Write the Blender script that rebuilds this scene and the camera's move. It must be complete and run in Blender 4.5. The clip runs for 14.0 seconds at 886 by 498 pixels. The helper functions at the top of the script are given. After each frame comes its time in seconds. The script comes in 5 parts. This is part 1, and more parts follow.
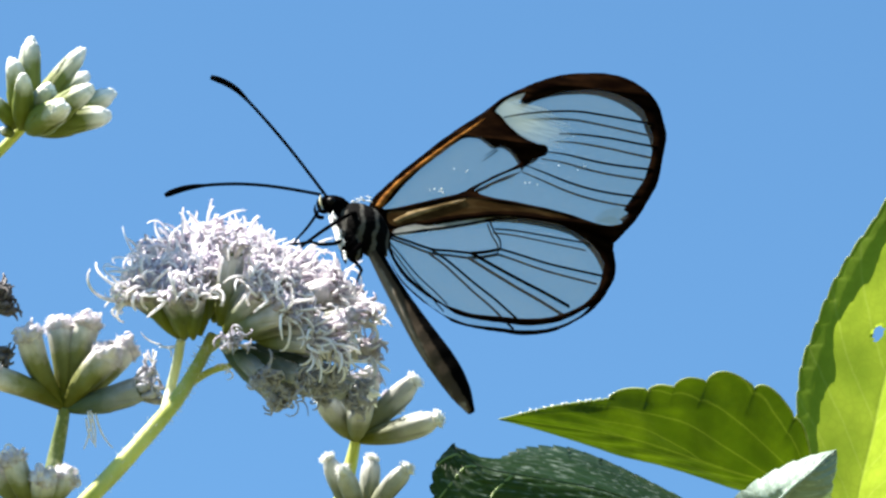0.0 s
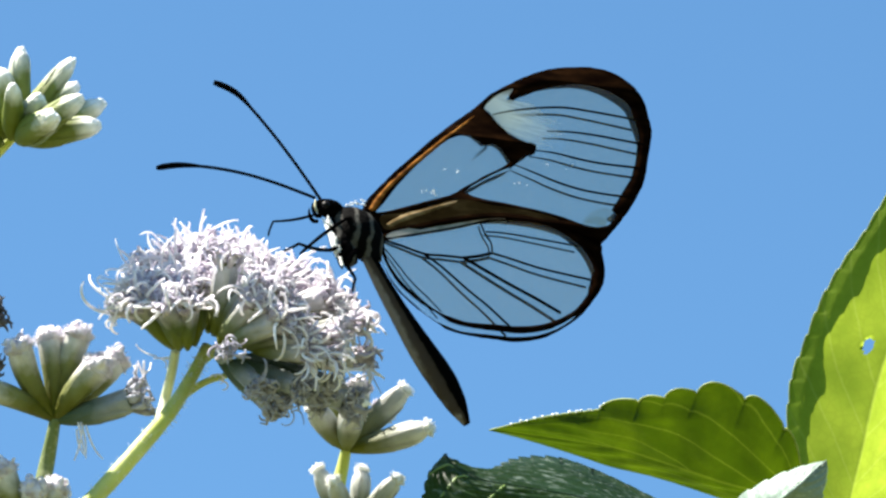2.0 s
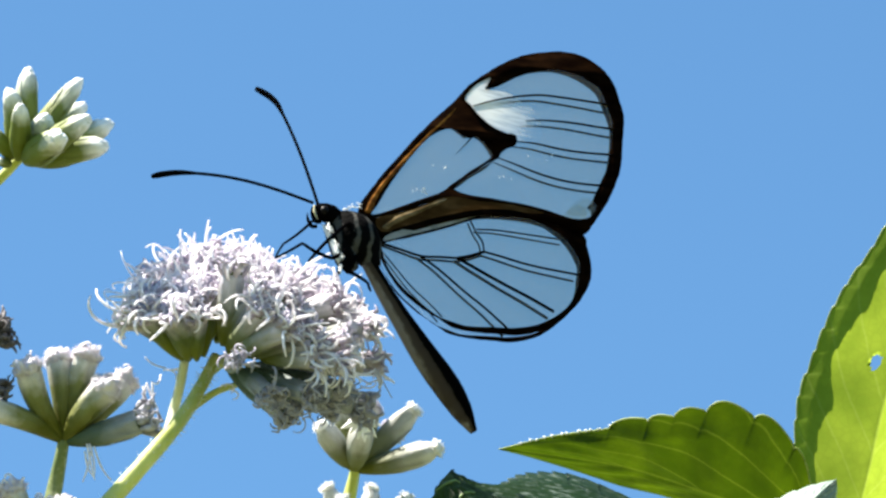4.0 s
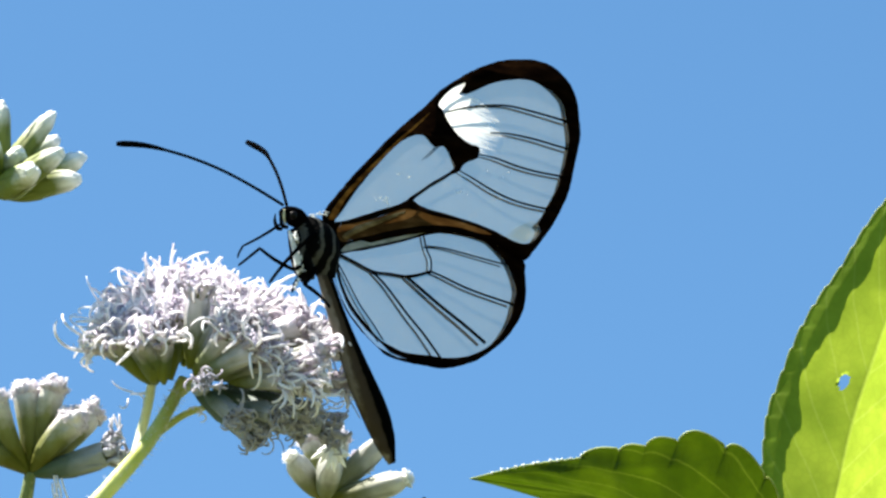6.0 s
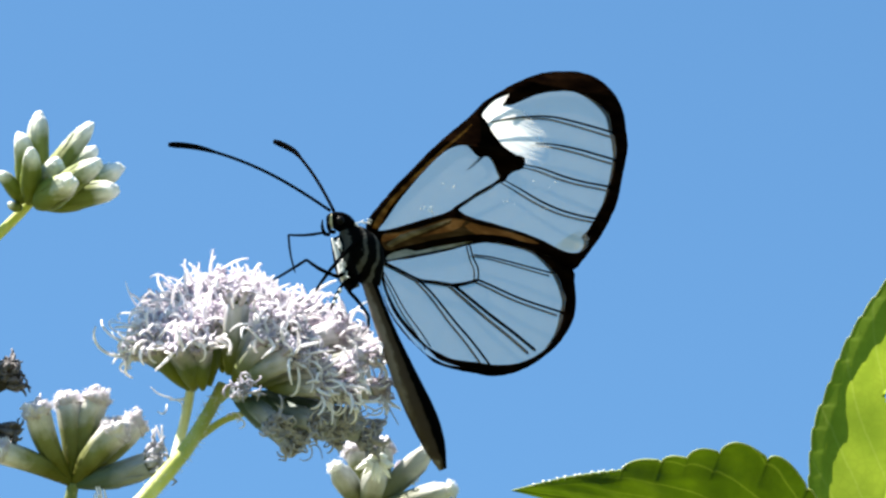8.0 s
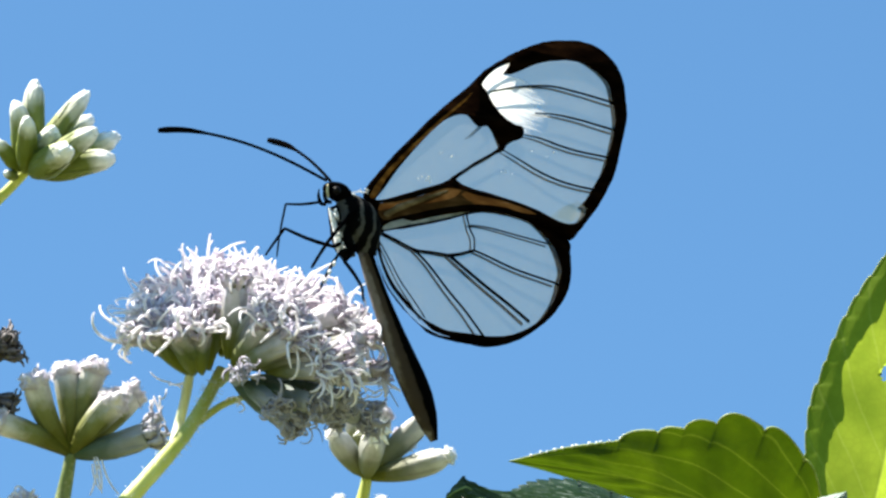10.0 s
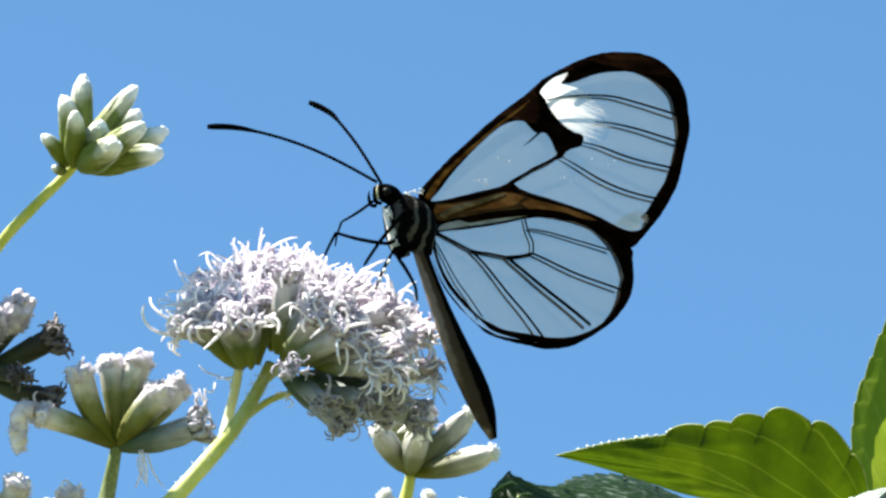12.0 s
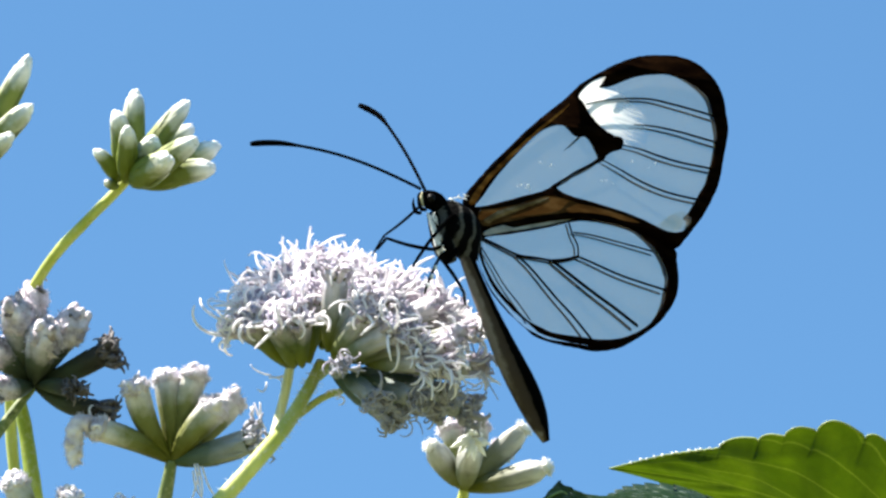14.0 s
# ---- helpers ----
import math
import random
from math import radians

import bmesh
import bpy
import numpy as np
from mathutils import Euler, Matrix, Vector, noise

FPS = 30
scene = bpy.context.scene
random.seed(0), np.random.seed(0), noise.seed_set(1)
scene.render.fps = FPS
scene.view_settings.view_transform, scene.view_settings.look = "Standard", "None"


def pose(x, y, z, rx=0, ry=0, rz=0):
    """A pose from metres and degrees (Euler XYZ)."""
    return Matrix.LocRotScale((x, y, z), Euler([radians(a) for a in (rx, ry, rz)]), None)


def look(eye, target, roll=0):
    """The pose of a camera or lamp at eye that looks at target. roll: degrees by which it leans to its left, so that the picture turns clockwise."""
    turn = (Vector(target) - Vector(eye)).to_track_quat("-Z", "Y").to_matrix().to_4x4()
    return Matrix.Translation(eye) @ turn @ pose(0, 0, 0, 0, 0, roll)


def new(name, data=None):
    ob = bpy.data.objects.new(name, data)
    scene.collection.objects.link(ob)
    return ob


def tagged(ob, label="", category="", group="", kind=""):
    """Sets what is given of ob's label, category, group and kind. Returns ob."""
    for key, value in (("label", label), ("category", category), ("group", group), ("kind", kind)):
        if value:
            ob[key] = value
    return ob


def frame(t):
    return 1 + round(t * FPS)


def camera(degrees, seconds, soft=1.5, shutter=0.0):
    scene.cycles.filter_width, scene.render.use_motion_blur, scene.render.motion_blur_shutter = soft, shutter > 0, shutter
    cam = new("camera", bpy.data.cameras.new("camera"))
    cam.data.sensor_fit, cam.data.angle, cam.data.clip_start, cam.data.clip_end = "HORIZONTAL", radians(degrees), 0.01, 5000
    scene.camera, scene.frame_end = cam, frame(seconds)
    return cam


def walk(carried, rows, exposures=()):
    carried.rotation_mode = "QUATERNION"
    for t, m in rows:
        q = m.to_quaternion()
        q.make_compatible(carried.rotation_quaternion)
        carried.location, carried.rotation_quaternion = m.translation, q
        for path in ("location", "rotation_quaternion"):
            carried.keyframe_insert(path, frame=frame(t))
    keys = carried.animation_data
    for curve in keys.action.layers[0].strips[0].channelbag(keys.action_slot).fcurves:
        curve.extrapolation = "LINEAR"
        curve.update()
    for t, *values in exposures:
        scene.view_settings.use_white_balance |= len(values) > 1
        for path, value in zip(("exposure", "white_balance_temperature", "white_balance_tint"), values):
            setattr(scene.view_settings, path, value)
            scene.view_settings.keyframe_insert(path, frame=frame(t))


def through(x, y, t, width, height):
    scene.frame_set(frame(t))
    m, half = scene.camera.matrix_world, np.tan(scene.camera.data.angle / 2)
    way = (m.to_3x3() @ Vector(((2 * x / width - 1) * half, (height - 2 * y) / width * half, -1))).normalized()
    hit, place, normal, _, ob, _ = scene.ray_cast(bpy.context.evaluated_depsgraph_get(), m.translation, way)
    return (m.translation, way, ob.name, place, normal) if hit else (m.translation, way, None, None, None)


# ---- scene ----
import mathutils
import mathutils.geometry

# One unit of the plan is a millimetre: x to the right, y up and z towards the viewer in a plane through the flower,
# which leans back by the tilt of the view.
MM = 0.001
TILT = 25.0
EYE = Vector((0.0, 0.0, 1.0))
REACH = 0.650
PLAN = Matrix.Translation(EYE) @ pose(0, 0, 0, 90 + TILT) @ Matrix.Translation((0, 0, -REACH))
STEP = 8.0 / 1568

# ---- camera: held by hand, it stands still and swings a little ----
cam = camera(8.0, 14.0, soft=2.6)
SWING = [(0, -195, -87), (0.5, -205, -72), (1, -215, -76), (1.5, -205, -68), (2, -212, -68), (2.5, -202, -58), (3, -199, -46),
         (3.2, -215, -42), (5.3, -154, 2), (5.5, -169, 15), (6, -246, 18), (6.5, -321, 45), (7, -315, 39), (7.5, -275, 45),
         (8, -172, 39), (8.5, -161, 22), (10.8, -183, -17), (11, -163, -15), (11.5, -137, -19), (12, -94, -23),
         (12.5, -65, -19), (13, -20, -15), (13.5, 4, -9), (14, 0, 0)]
VIEW = Matrix.Translation(EYE) @ pose(0, 0, 0, 90 + TILT)
walk(cam, [(t, VIEW @ pose(0, 0, 0, dy * STEP, dx * STEP, 0)) for t, dx, dy in SWING], exposures=[(0, 2.06), (14, 2.06)])

# ---- light: clear midday sky and a high sun ----
SUN = Vector((-0.50, -0.05, 0.864)).normalized()
world = bpy.data.worlds.new("sky")
scene.world = world
world.use_nodes = True
wt = world.node_tree
sky = wt.nodes.new("ShaderNodeTexSky")
sky.sky_type = "NISHITA"
sky.sun_disc = False
sky.sun_elevation = math.asin(SUN.z)
sky.sun_rotation = math.atan2(SUN.x, SUN.y)
sky.altitude = 1500
sky.air_density, sky.dust_density, sky.ozone_density = 1.0, 0.0, 7.0
tint = wt.nodes.new("ShaderNodeMix")
tint.data_type, tint.blend_type = "RGBA", "MULTIPLY"
tint.inputs[0].default_value = 1.0
tint.inputs[7].default_value = (0.91, 1.14, 1.06, 1)
wt.links.new(sky.outputs[0], tint.inputs[6])
wt.links.new(tint.outputs[2], wt.nodes["Background"].inputs[0])
wt.nodes["Background"].inputs[1].default_value = 0.0502
lamp = bpy.data.lights.new("sun", "SUN")
lamp.energy, lamp.angle, lamp.color = 5.0, radians(0.5), (1.0, 0.94, 0.84)
sun = new("sun", lamp)
sun.matrix_basis = look(SUN * 5, (0, 0, 0))


# ---- materials ----
class Mat:
    def __init__(self, name):
        self.m = bpy.data.materials.new(name)
        self.m.use_nodes = True
        self.t = self.m.node_tree
        self.t.nodes.clear()
        self.out = self.t.nodes.new("ShaderNodeOutputMaterial")

    def n(self, kind, **inputs):
        nd = self.t.nodes.new("ShaderNode" + kind)
        for k, v in inputs.items():
            self.put(nd, k.replace("_", " "), v)
        return nd

    def put(self, nd, k, v):
        sock = nd.inputs[int(k)] if k.isdigit() else nd.inputs[k]
        if isinstance(v, bpy.types.NodeSocket):
            self.t.links.new(v, sock)
        else:
            sock.default_value = v

    def math(self, op, a, b=0.0):
        nd = self.t.nodes.new("ShaderNodeMath")
        nd.operation = op
        self.put(nd, "0", a)
        self.put(nd, "1", b)
        return nd.outputs[0]

    def mix(self, fac, a, b, kind="MIX"):
        nd = self.t.nodes.new("ShaderNodeMix")
        nd.data_type, nd.blend_type = "RGBA", kind
        self.put(nd, "0", fac)
        self.put(nd, "6", a if not isinstance(a, tuple) else (*a, 1))
        self.put(nd, "7", b if not isinstance(b, tuple) else (*b, 1))
        return nd.outputs[2]

    def ramp(self, fac, *stops):
        nd = self.t.nodes.new("ShaderNodeValToRGB")
        el = nd.color_ramp.elements
        while len(el) < len(stops):
            el.new(0.5)
        for e, (p, c) in zip(el, stops):
            e.position, e.color = p, (*c, 1)
        self.put(nd, "0", fac)
        return nd.outputs[0]

    def coords(self, which="Object"):
        return self.t.nodes.new("ShaderNodeTexCoord").outputs[which]

    def noise(self, scale, detail=4.0, rough=0.55, which="Object", stretch=None):
        co = self.coords(which)
        if stretch:
            mp = self.n("Mapping", Scale=stretch)
            self.put(mp, "Vector", co)
            co = mp.outputs[0]
        nd = self.n("TexNoise", Scale=scale, Detail=detail, Roughness=rough)
        self.put(nd, "Vector", co)
        return nd.outputs["Fac"]

    def bump(self, height, strength=0.3, dist=0.0002):
        return self.n("Bump", Strength=strength, Distance=dist, Height=height).outputs[0]

    def uv(self):
        sep = self.n("SeparateXYZ")
        self.put(sep, "0", self.coords("UV"))
        return sep.outputs[0], sep.outputs[1]

    def finish(self, color, rough=0.6, spec=0.4, normal=None, through=0.0, glow_color=None):
        b = self.n("BsdfPrincipled", Roughness=rough)
        self.put(b, "Specular IOR Level", spec)
        self.put(b, "Base Color", color if not isinstance(color, tuple) else (*color, 1))
        if normal is not None:
            self.put(b, "Normal", normal)
        last = b.outputs[0]
        if through > 0:
            tr = self.n("BsdfTranslucent")
            c = glow_color if glow_color is not None else color
            self.put(tr, "Color", c if not isinstance(c, tuple) else (*c, 1))
            mx = self.n("MixShader")
            self.put(mx, "0", through)
            self.put(mx, "1", last)
            self.put(mx, "2", tr.outputs[0])
            last = mx.outputs[0]
        self.t.links.new(last, self.out.inputs[0])
        return self.m


def stem_material(name, a, b):
    k = Mat(name)
    n1 = k.noise(180, stretch=(1, 0.25, 1))
    n2 = k.noise(1600)
    c = k.mix(k.ramp(n1, (0.35, (0, 0, 0)), (0.7, (1, 1, 1))), a, b)
    c = k.mix(k.ramp(n2, (0.5, (0, 0, 0)), (0.75, (0.5, 0.5, 0.5))), c, (0.6, 0.6, 0.36))
    warts = k.ramp(k.noise(700, 2), (0.66, (0, 0, 0)), (0.74, (0.7, 0.7, 0.7)))
    c = k.mix(warts, c, tuple(x * 0.35 for x in a))
    return k.finish(c, 0.55, 0.4, k.bump(n2, 0.5, 0.0001), 0.3)


def head_material(name, low, mid, top, through=0.3, stops=(0.05, 0.5, 0.92)):
    k = Mat(name)
    u, v = k.uv()
    n = k.noise(420)
    fine = k.noise(2600)
    along = k.math("ADD", v, k.math("MULTIPLY", k.math("SUBTRACT", n, 0.5), 0.5))
    c = k.ramp(along, (stops[0], low), (stops[1], mid), (stops[2], top))
    rib = k.math("ABSOLUTE", k.math("SINE", k.math("MULTIPLY", u, 31.4)))
    c = k.mix(k.math("MULTIPLY", rib, 0.1), c, tuple(x * 0.45 for x in mid))
    return k.finish(c, 0.6, 0.3, k.bump(k.math("ADD", fine, k.math("MULTIPLY", rib, 0.4)), 0.35, 0.00012), through)


def petal_material(name, a, b, through=0.4):
    k = Mat(name)
    n = k.noise(700)
    c = k.mix(k.ramp(n, (0.3, (0, 0, 0)), (0.7, (1, 1, 1))), a, b)
    return k.finish(c, 0.55, 0.3, k.bump(k.noise(3000), 0.3, 0.0001), through)


def leaf_material(name, face, shine_rough, glow, vein, through, spec=0.45, ribs=11.0, slant=5.0, glint=0.0, mottle=0.4, fine=(0.55, 0.68), vein_mix=0.12, vein_glow=0.09):
    k = Mat(name)
    u, v = k.uv()
    side = k.math("ABSOLUTE", k.math("SUBTRACT", u, 0.5))
    wob = k.noise(160)
    phase = k.math("ADD", k.math("SUBTRACT", k.math("MULTIPLY", v, ribs), k.math("MULTIPLY", side, slant)), k.math("MULTIPLY", wob, 0.35))
    tri = k.math("ABSOLUTE", k.math("SUBTRACT", k.math("FRACT", phase), 0.5))
    lateral = k.math("LESS_THAN", tri, 0.035)
    middle = k.math("LESS_THAN", side, 0.014)
    line = k.math("MAXIMUM", lateral, middle)
    net = k.n("TexVoronoi", Scale=900.0)
    net.feature = "DISTANCE_TO_EDGE"
    k.put(net, "Vector", k.coords())
    cells = k.math("LESS_THAN", net.outputs["Distance"], 0.08)
    blotch = k.ramp(k.noise(90, 6), (0.3, (0, 0, 0)), (0.72, (1, 1, 1)))
    base = k.mix(blotch, face, tuple(x * 0.6 for x in face))
    base = k.mix(k.math("MULTIPLY", line, vein_mix), base, vein)
    # sheen painted into the colour as fine pale glints
    if glint:
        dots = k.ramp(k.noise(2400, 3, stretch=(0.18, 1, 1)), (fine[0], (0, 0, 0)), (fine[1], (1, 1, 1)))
        base = k.mix(k.math("MULTIPLY", dots, glint), base, (0.42, 0.5, 0.46))
    mid = k.ramp(k.noise(330, 5), (0.36, (0, 0, 0)), (0.62, (1, 1, 1)))
    lit = k.mix(blotch, glow, tuple(x * f for x, f in zip(glow, (0.62, 0.72, 0.6))))
    lit = k.mix(k.math("MULTIPLY", mid, mottle), lit, tuple(x * f for x, f in zip(glow, (0.4, 0.5, 0.4))))
    lit = k.mix(k.math("MULTIPLY", line, vein_glow), lit, vein)
    lit = k.mix(k.math("MULTIPLY", cells, 0.18), lit, tuple(x * 0.5 for x in glow))
    relief = k.math("ADD", k.math("MULTIPLY", tri, 2.0), k.math("MULTIPLY", k.noise(1100), 0.6))
    return k.finish(base, shine_rough, spec, k.bump(relief, 0.55, 0.0003), through, lit)


def plain(name, a, b, scale=900, rough=0.6, spec=0.3, through=0.0, bump=0.4):
    k = Mat(name)
    n = k.noise(scale)
    c = k.mix(k.ramp(n, (0.3, (0, 0, 0)), (0.7, (1, 1, 1))), a, b)
    return k.finish(c, rough, spec, k.bump(k.noise(scale * 3), bump, 0.0001) if bump else None, through)


def membrane_shader(k, veiling, uneven):
    """Clear wing skin: most light passes, some is scattered by fine bare hairs, and it has a thin gloss."""
    n = k.noise(500)
    spots = k.ramp(k.noise(700, 3), (0.7, (0, 0, 0)), (0.76, (1, 1, 1)))
    clear = k.n("BsdfTransparent")
    k.put(clear, "Color", (0.89, 0.88, 0.82, 1))
    veil = k.n("BsdfDiffuse")
    k.put(veil, "Color", (0.54, 0.53, 0.46, 1))
    back = k.n("BsdfTranslucent")
    k.put(back, "Color", (0.54, 0.53, 0.46, 1))
    mx = k.n("MixShader")
    k.put(mx, "0", 0.5)
    k.put(mx, "1", veil.outputs[0])
    k.put(mx, "2", back.outputs[0])
    fac = k.math("ADD", k.math("ADD", veiling, k.math("MULTIPLY", n, uneven)), k.math("MULTIPLY", spots, 0.2))
    m2 = k.n("MixShader")
    k.put(m2, "0", fac)
    k.put(m2, "1", clear.outputs[0])
    k.put(m2, "2", mx.outputs[0])
    gl = k.n("BsdfGlossy", Roughness=0.25)
    m3 = k.n("MixShader")
    k.put(m3, "0", 0.03)
    k.put(m3, "1", m2.outputs[0])
    k.put(m3, "2", gl.outputs[0])
    return m3.outputs[0]


def membrane_material(name, veiling, uneven):
    k = Mat(name)
    k.t.links.new(membrane_shader(k, veiling, uneven), k.out.inputs[0])
    return k.m


def patch_material(name, more, cover, veiling):
    """Wing skin under white scales that lie dense at the inner side and thin out in streaks."""
    k = Mat(name)
    u, v = k.uv()
    streak = k.noise(9, 4, which="UV", stretch=(0.35, 3.0, 1))
    rim = k.math("MULTIPLY", k.math("ABSOLUTE", v), 1.6)
    dense = k.math("SUBTRACT", k.math("SUBTRACT", k.math("MULTIPLY", k.math("SUBTRACT", 1.0, u), 1.9), rim), k.math("MULTIPLY", streak, 1.3))
    dense = k.math("MULTIPLY", k.n("Clamp", Value=k.math("ADD", dense, more)).outputs[0], cover)
    white = k.n("BsdfDiffuse")
    k.put(white, "Color", (0.95, 0.95, 0.94, 1))
    back = k.n("BsdfTranslucent")
    k.put(back, "Color", (0.95, 0.94, 0.93, 1))
    mx = k.n("MixShader")
    k.put(mx, "0", 0.9)
    k.put(mx, "1", white.outputs[0])
    k.put(mx, "2", back.outputs[0])
    m2 = k.n("MixShader")
    k.put(m2, "0", dense)
    k.put(m2, "1", membrane_shader(k, veiling, 0.08))
    k.put(m2, "2", mx.outputs[0])
    k.t.links.new(m2.outputs[0], k.out.inputs[0])
    return k.m


def band_material(name, a, b, c, through=0.0, spec=0.0):
    k = Mat(name)
    n = k.noise(300, stretch=(1, 3, 1))
    f = k.noise(3500, 2)
    col = k.ramp(n, (0.33, a), (0.5, b), (0.66, c))
    return k.finish(col, 0.85, spec, k.bump(f, 0.5, 0.00008), through)


def abdomen_material():
    k = Mat("abdomen_scales")
    u, v = k.uv()
    n = k.noise(1800, 3)
    side = k.math("ADD", u, k.math("MULTIPLY", k.math("SUBTRACT", n, 0.5), 0.12))
    c = k.ramp(side, (0.03, (0.15, 0.13, 0.11)), (0.07, (0.075, 0.06, 0.046)), (0.12, (0.045, 0.034, 0.025)), (0.32, (0.036, 0.026, 0.018)), (0.39, (0.001, 0.0008, 0.0006)))
    ring = k.math("SINE", k.math("MULTIPLY", v, 50.0))
    return k.finish(c, 0.85, 0.015, k.bump(k.math("ADD", k.math("MULTIPLY", ring, 0.6), n), 0.5, 0.0001))


def thorax_material():
    k = Mat("thorax_hair")
    w = k.n("TexWave", Scale=190.0, Distortion=2.6, Detail=3.0)
    mp = k.n("Mapping")
    mp.inputs["Rotation"].default_value = (0, 0, radians(4))
    k.put(mp, "Vector", k.coords())
    k.put(w, "Vector", mp.outputs[0])
    w.inputs["Detail Scale"].default_value = 3.0
    f = k.noise(2400, 3)
    fac = k.math("ADD", w.outputs["Fac"], k.math("MULTIPLY", k.math("SUBTRACT", f, 0.5), 0.5))
    c = k.ramp(fac, (0.5, (0.001, 0.001, 0.001)), (0.72, (0.002, 0.002, 0.002)), (0.92, (0.06, 0.058, 0.052)))
    return k.finish(c, 0.8, 0.03, k.bump(f, 0.7, 0.0002))


GREEN_STEM = stem_material("green_stem", (0.36, 0.41, 0.06), (0.62, 0.65, 0.22))
MID_STEM = stem_material("mid_green_stem", (0.17, 0.24, 0.015), (0.34, 0.41, 0.05))
PALE_STEM = stem_material("pale_stem", (0.6, 0.64, 0.42), (0.76, 0.77, 0.6))
DARK_STEM = stem_material("dark_green_stem", (0.13, 0.18, 0.05), (0.2, 0.24, 0.08))
OPEN_HEAD = head_material("flower_cup", (0.12, 0.14, 0.003), (0.09, 0.12, 0.035), (0.44, 0.41, 0.46), 0.05, (0.3, 0.66, 1.0))
PALE_CUP = head_material("pale_flower_cup", (0.12, 0.14, 0.012), (0.16, 0.185, 0.11), (0.54, 0.51, 0.56), 0.06, (0.14, 0.5, 0.95))
HALF_HEAD = head_material("half_open_cup", (0.095, 0.1, 0.003), (0.2, 0.215, 0.07), (0.82, 0.79, 0.8), 0.15, (0.3, 0.64, 1.0))
POD_HEAD = head_material("white_pod", (0.11, 0.12, 0.004), (0.2, 0.215, 0.15), (0.68, 0.68, 0.68), 0.1, (0.16, 0.54, 1.0))
BUD_HEAD = head_material("bud_cup", (0.11, 0.14, 0.003), (0.165, 0.2, 0.04), (0.9, 0.9, 0.87), 0.1, (0.3, 0.68, 1.0))
# bluish grey cup colour that holds the shade on the cluster's lower side
GREY_HEAD = head_material("shaded_cup", (0.05, 0.085, 0.03), (0.1, 0.135, 0.105), (0.33, 0.35, 0.39), 0.1)
DRY_HEAD = head_material("dry_cup", (0.014, 0.022, 0.006), (0.06, 0.075, 0.04), (0.66, 0.6, 0.64), 0.05, (0.2, 0.55, 0.9))
DEAD_HEAD = head_material("dead_cup", (0.02, 0.028, 0.012), (0.045, 0.06, 0.03), (0.03, 0.024, 0.02), 0.05)
PETAL = petal_material("lilac_petal", (0.29, 0.24, 0.32), (0.74, 0.68, 0.77), 0.15)
FUZZ = petal_material("white_fuzz", (0.5, 0.44, 0.5), (0.9, 0.87, 0.92), 0.15)
WHITE_TIP = petal_material("white_bud_tip", (0.86, 0.87, 0.85), (0.92, 0.92, 0.9), 0.15)
THREAD = petal_material("pale_thread", (0.84, 0.8, 0.85), (0.95, 0.93, 0.95), 0.35)
DRY_TUFT = petal_material("dry_tuft", (0.2, 0.155, 0.18), (0.88, 0.8, 0.86), 0.1)
DARK_TUFT = petal_material("withered_tuft", (0.03, 0.026, 0.028), (0.2, 0.18, 0.19), 0.1)
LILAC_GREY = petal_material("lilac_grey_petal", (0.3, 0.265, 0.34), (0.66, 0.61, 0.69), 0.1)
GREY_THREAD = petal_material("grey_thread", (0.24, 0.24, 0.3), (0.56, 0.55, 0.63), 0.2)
LEAF_YELLOW = leaf_material("yellow_green_leaf", (0.13, 0.2, 0.011), 0.65, (0.3, 0.38, 0.033), (0.48, 0.53, 0.14), 0.67, 0.05)
LEAF_GREEN = leaf_material("mid_green_leaf", (0.035, 0.065, 0.004), 0.5, (0.064, 0.104, 0.0012), (0.2, 0.26, 0.02), 0.55, 0.2, ribs=4.0, slant=6.0, mottle=0.75, vein_glow=0.2)
LEAF_DARK = leaf_material("dark_green_leaf", (0.008, 0.025, 0.007), 0.45, (0.08, 0.14, 0.012), (0.12, 0.17, 0.05), 0.35, 0.15, ribs=5.0, slant=11.0, glint=0.4, fine=(0.55, 0.75), vein_mix=0.15)
LEAF_GREY = leaf_material("grey_green_leaf", (0.24, 0.32, 0.27), 0.6, (0.2, 0.3, 0.08), (0.34, 0.4, 0.3), 0.15, 0.4, glint=0.5)
LEAF_RIM = plain("lit_leaf_margin", (0.2, 0.26, 0.03), (0.42, 0.48, 0.13), 500, 0.5, 0.3, 0.3)
SIDE_VEIN = plain("pale_green_vein", (0.1, 0.16, 0.03), (0.2, 0.27, 0.07), 600, 0.5, 0.3)
MEMBRANE = membrane_material("wing_membrane", 0.05, 0.07)
FAR_MEMBRANE = membrane_material("hairy_wing_membrane", 0.08, 0.07)
WHITE_SCALES = patch_material("white_scales", 0.3, 0.9, 0.05)
PALE_SCALES = patch_material("thin_pale_scales", -0.7, 0.6, 0.0)
FAR_SCALES = patch_material("sparse_white_scales", 0.3, 0.06, 0.0)
BLACK_BAND = band_material("black_brown_scales", (0.0015, 0.0007, 0.0005), (0.003, 0.0015, 0.0008), (0.007, 0.0032, 0.0014), 0.1)
BROWN_BAND = band_material("brown_scales", (0.045, 0.02, 0.006), (0.075, 0.037, 0.011), (0.13, 0.072, 0.027), 0.5, 0.02)
TAN_BAND = band_material("tan_scales", (0.13, 0.085, 0.035), (0.27, 0.19, 0.09), (0.42, 0.32, 0.19), 0.5, 0.05)
GREY_BAND = band_material("pale_fold_scales", (0.5, 0.5, 0.43), (0.8, 0.8, 0.72), (0.95, 0.94, 0.88), 0.7, 0.05)
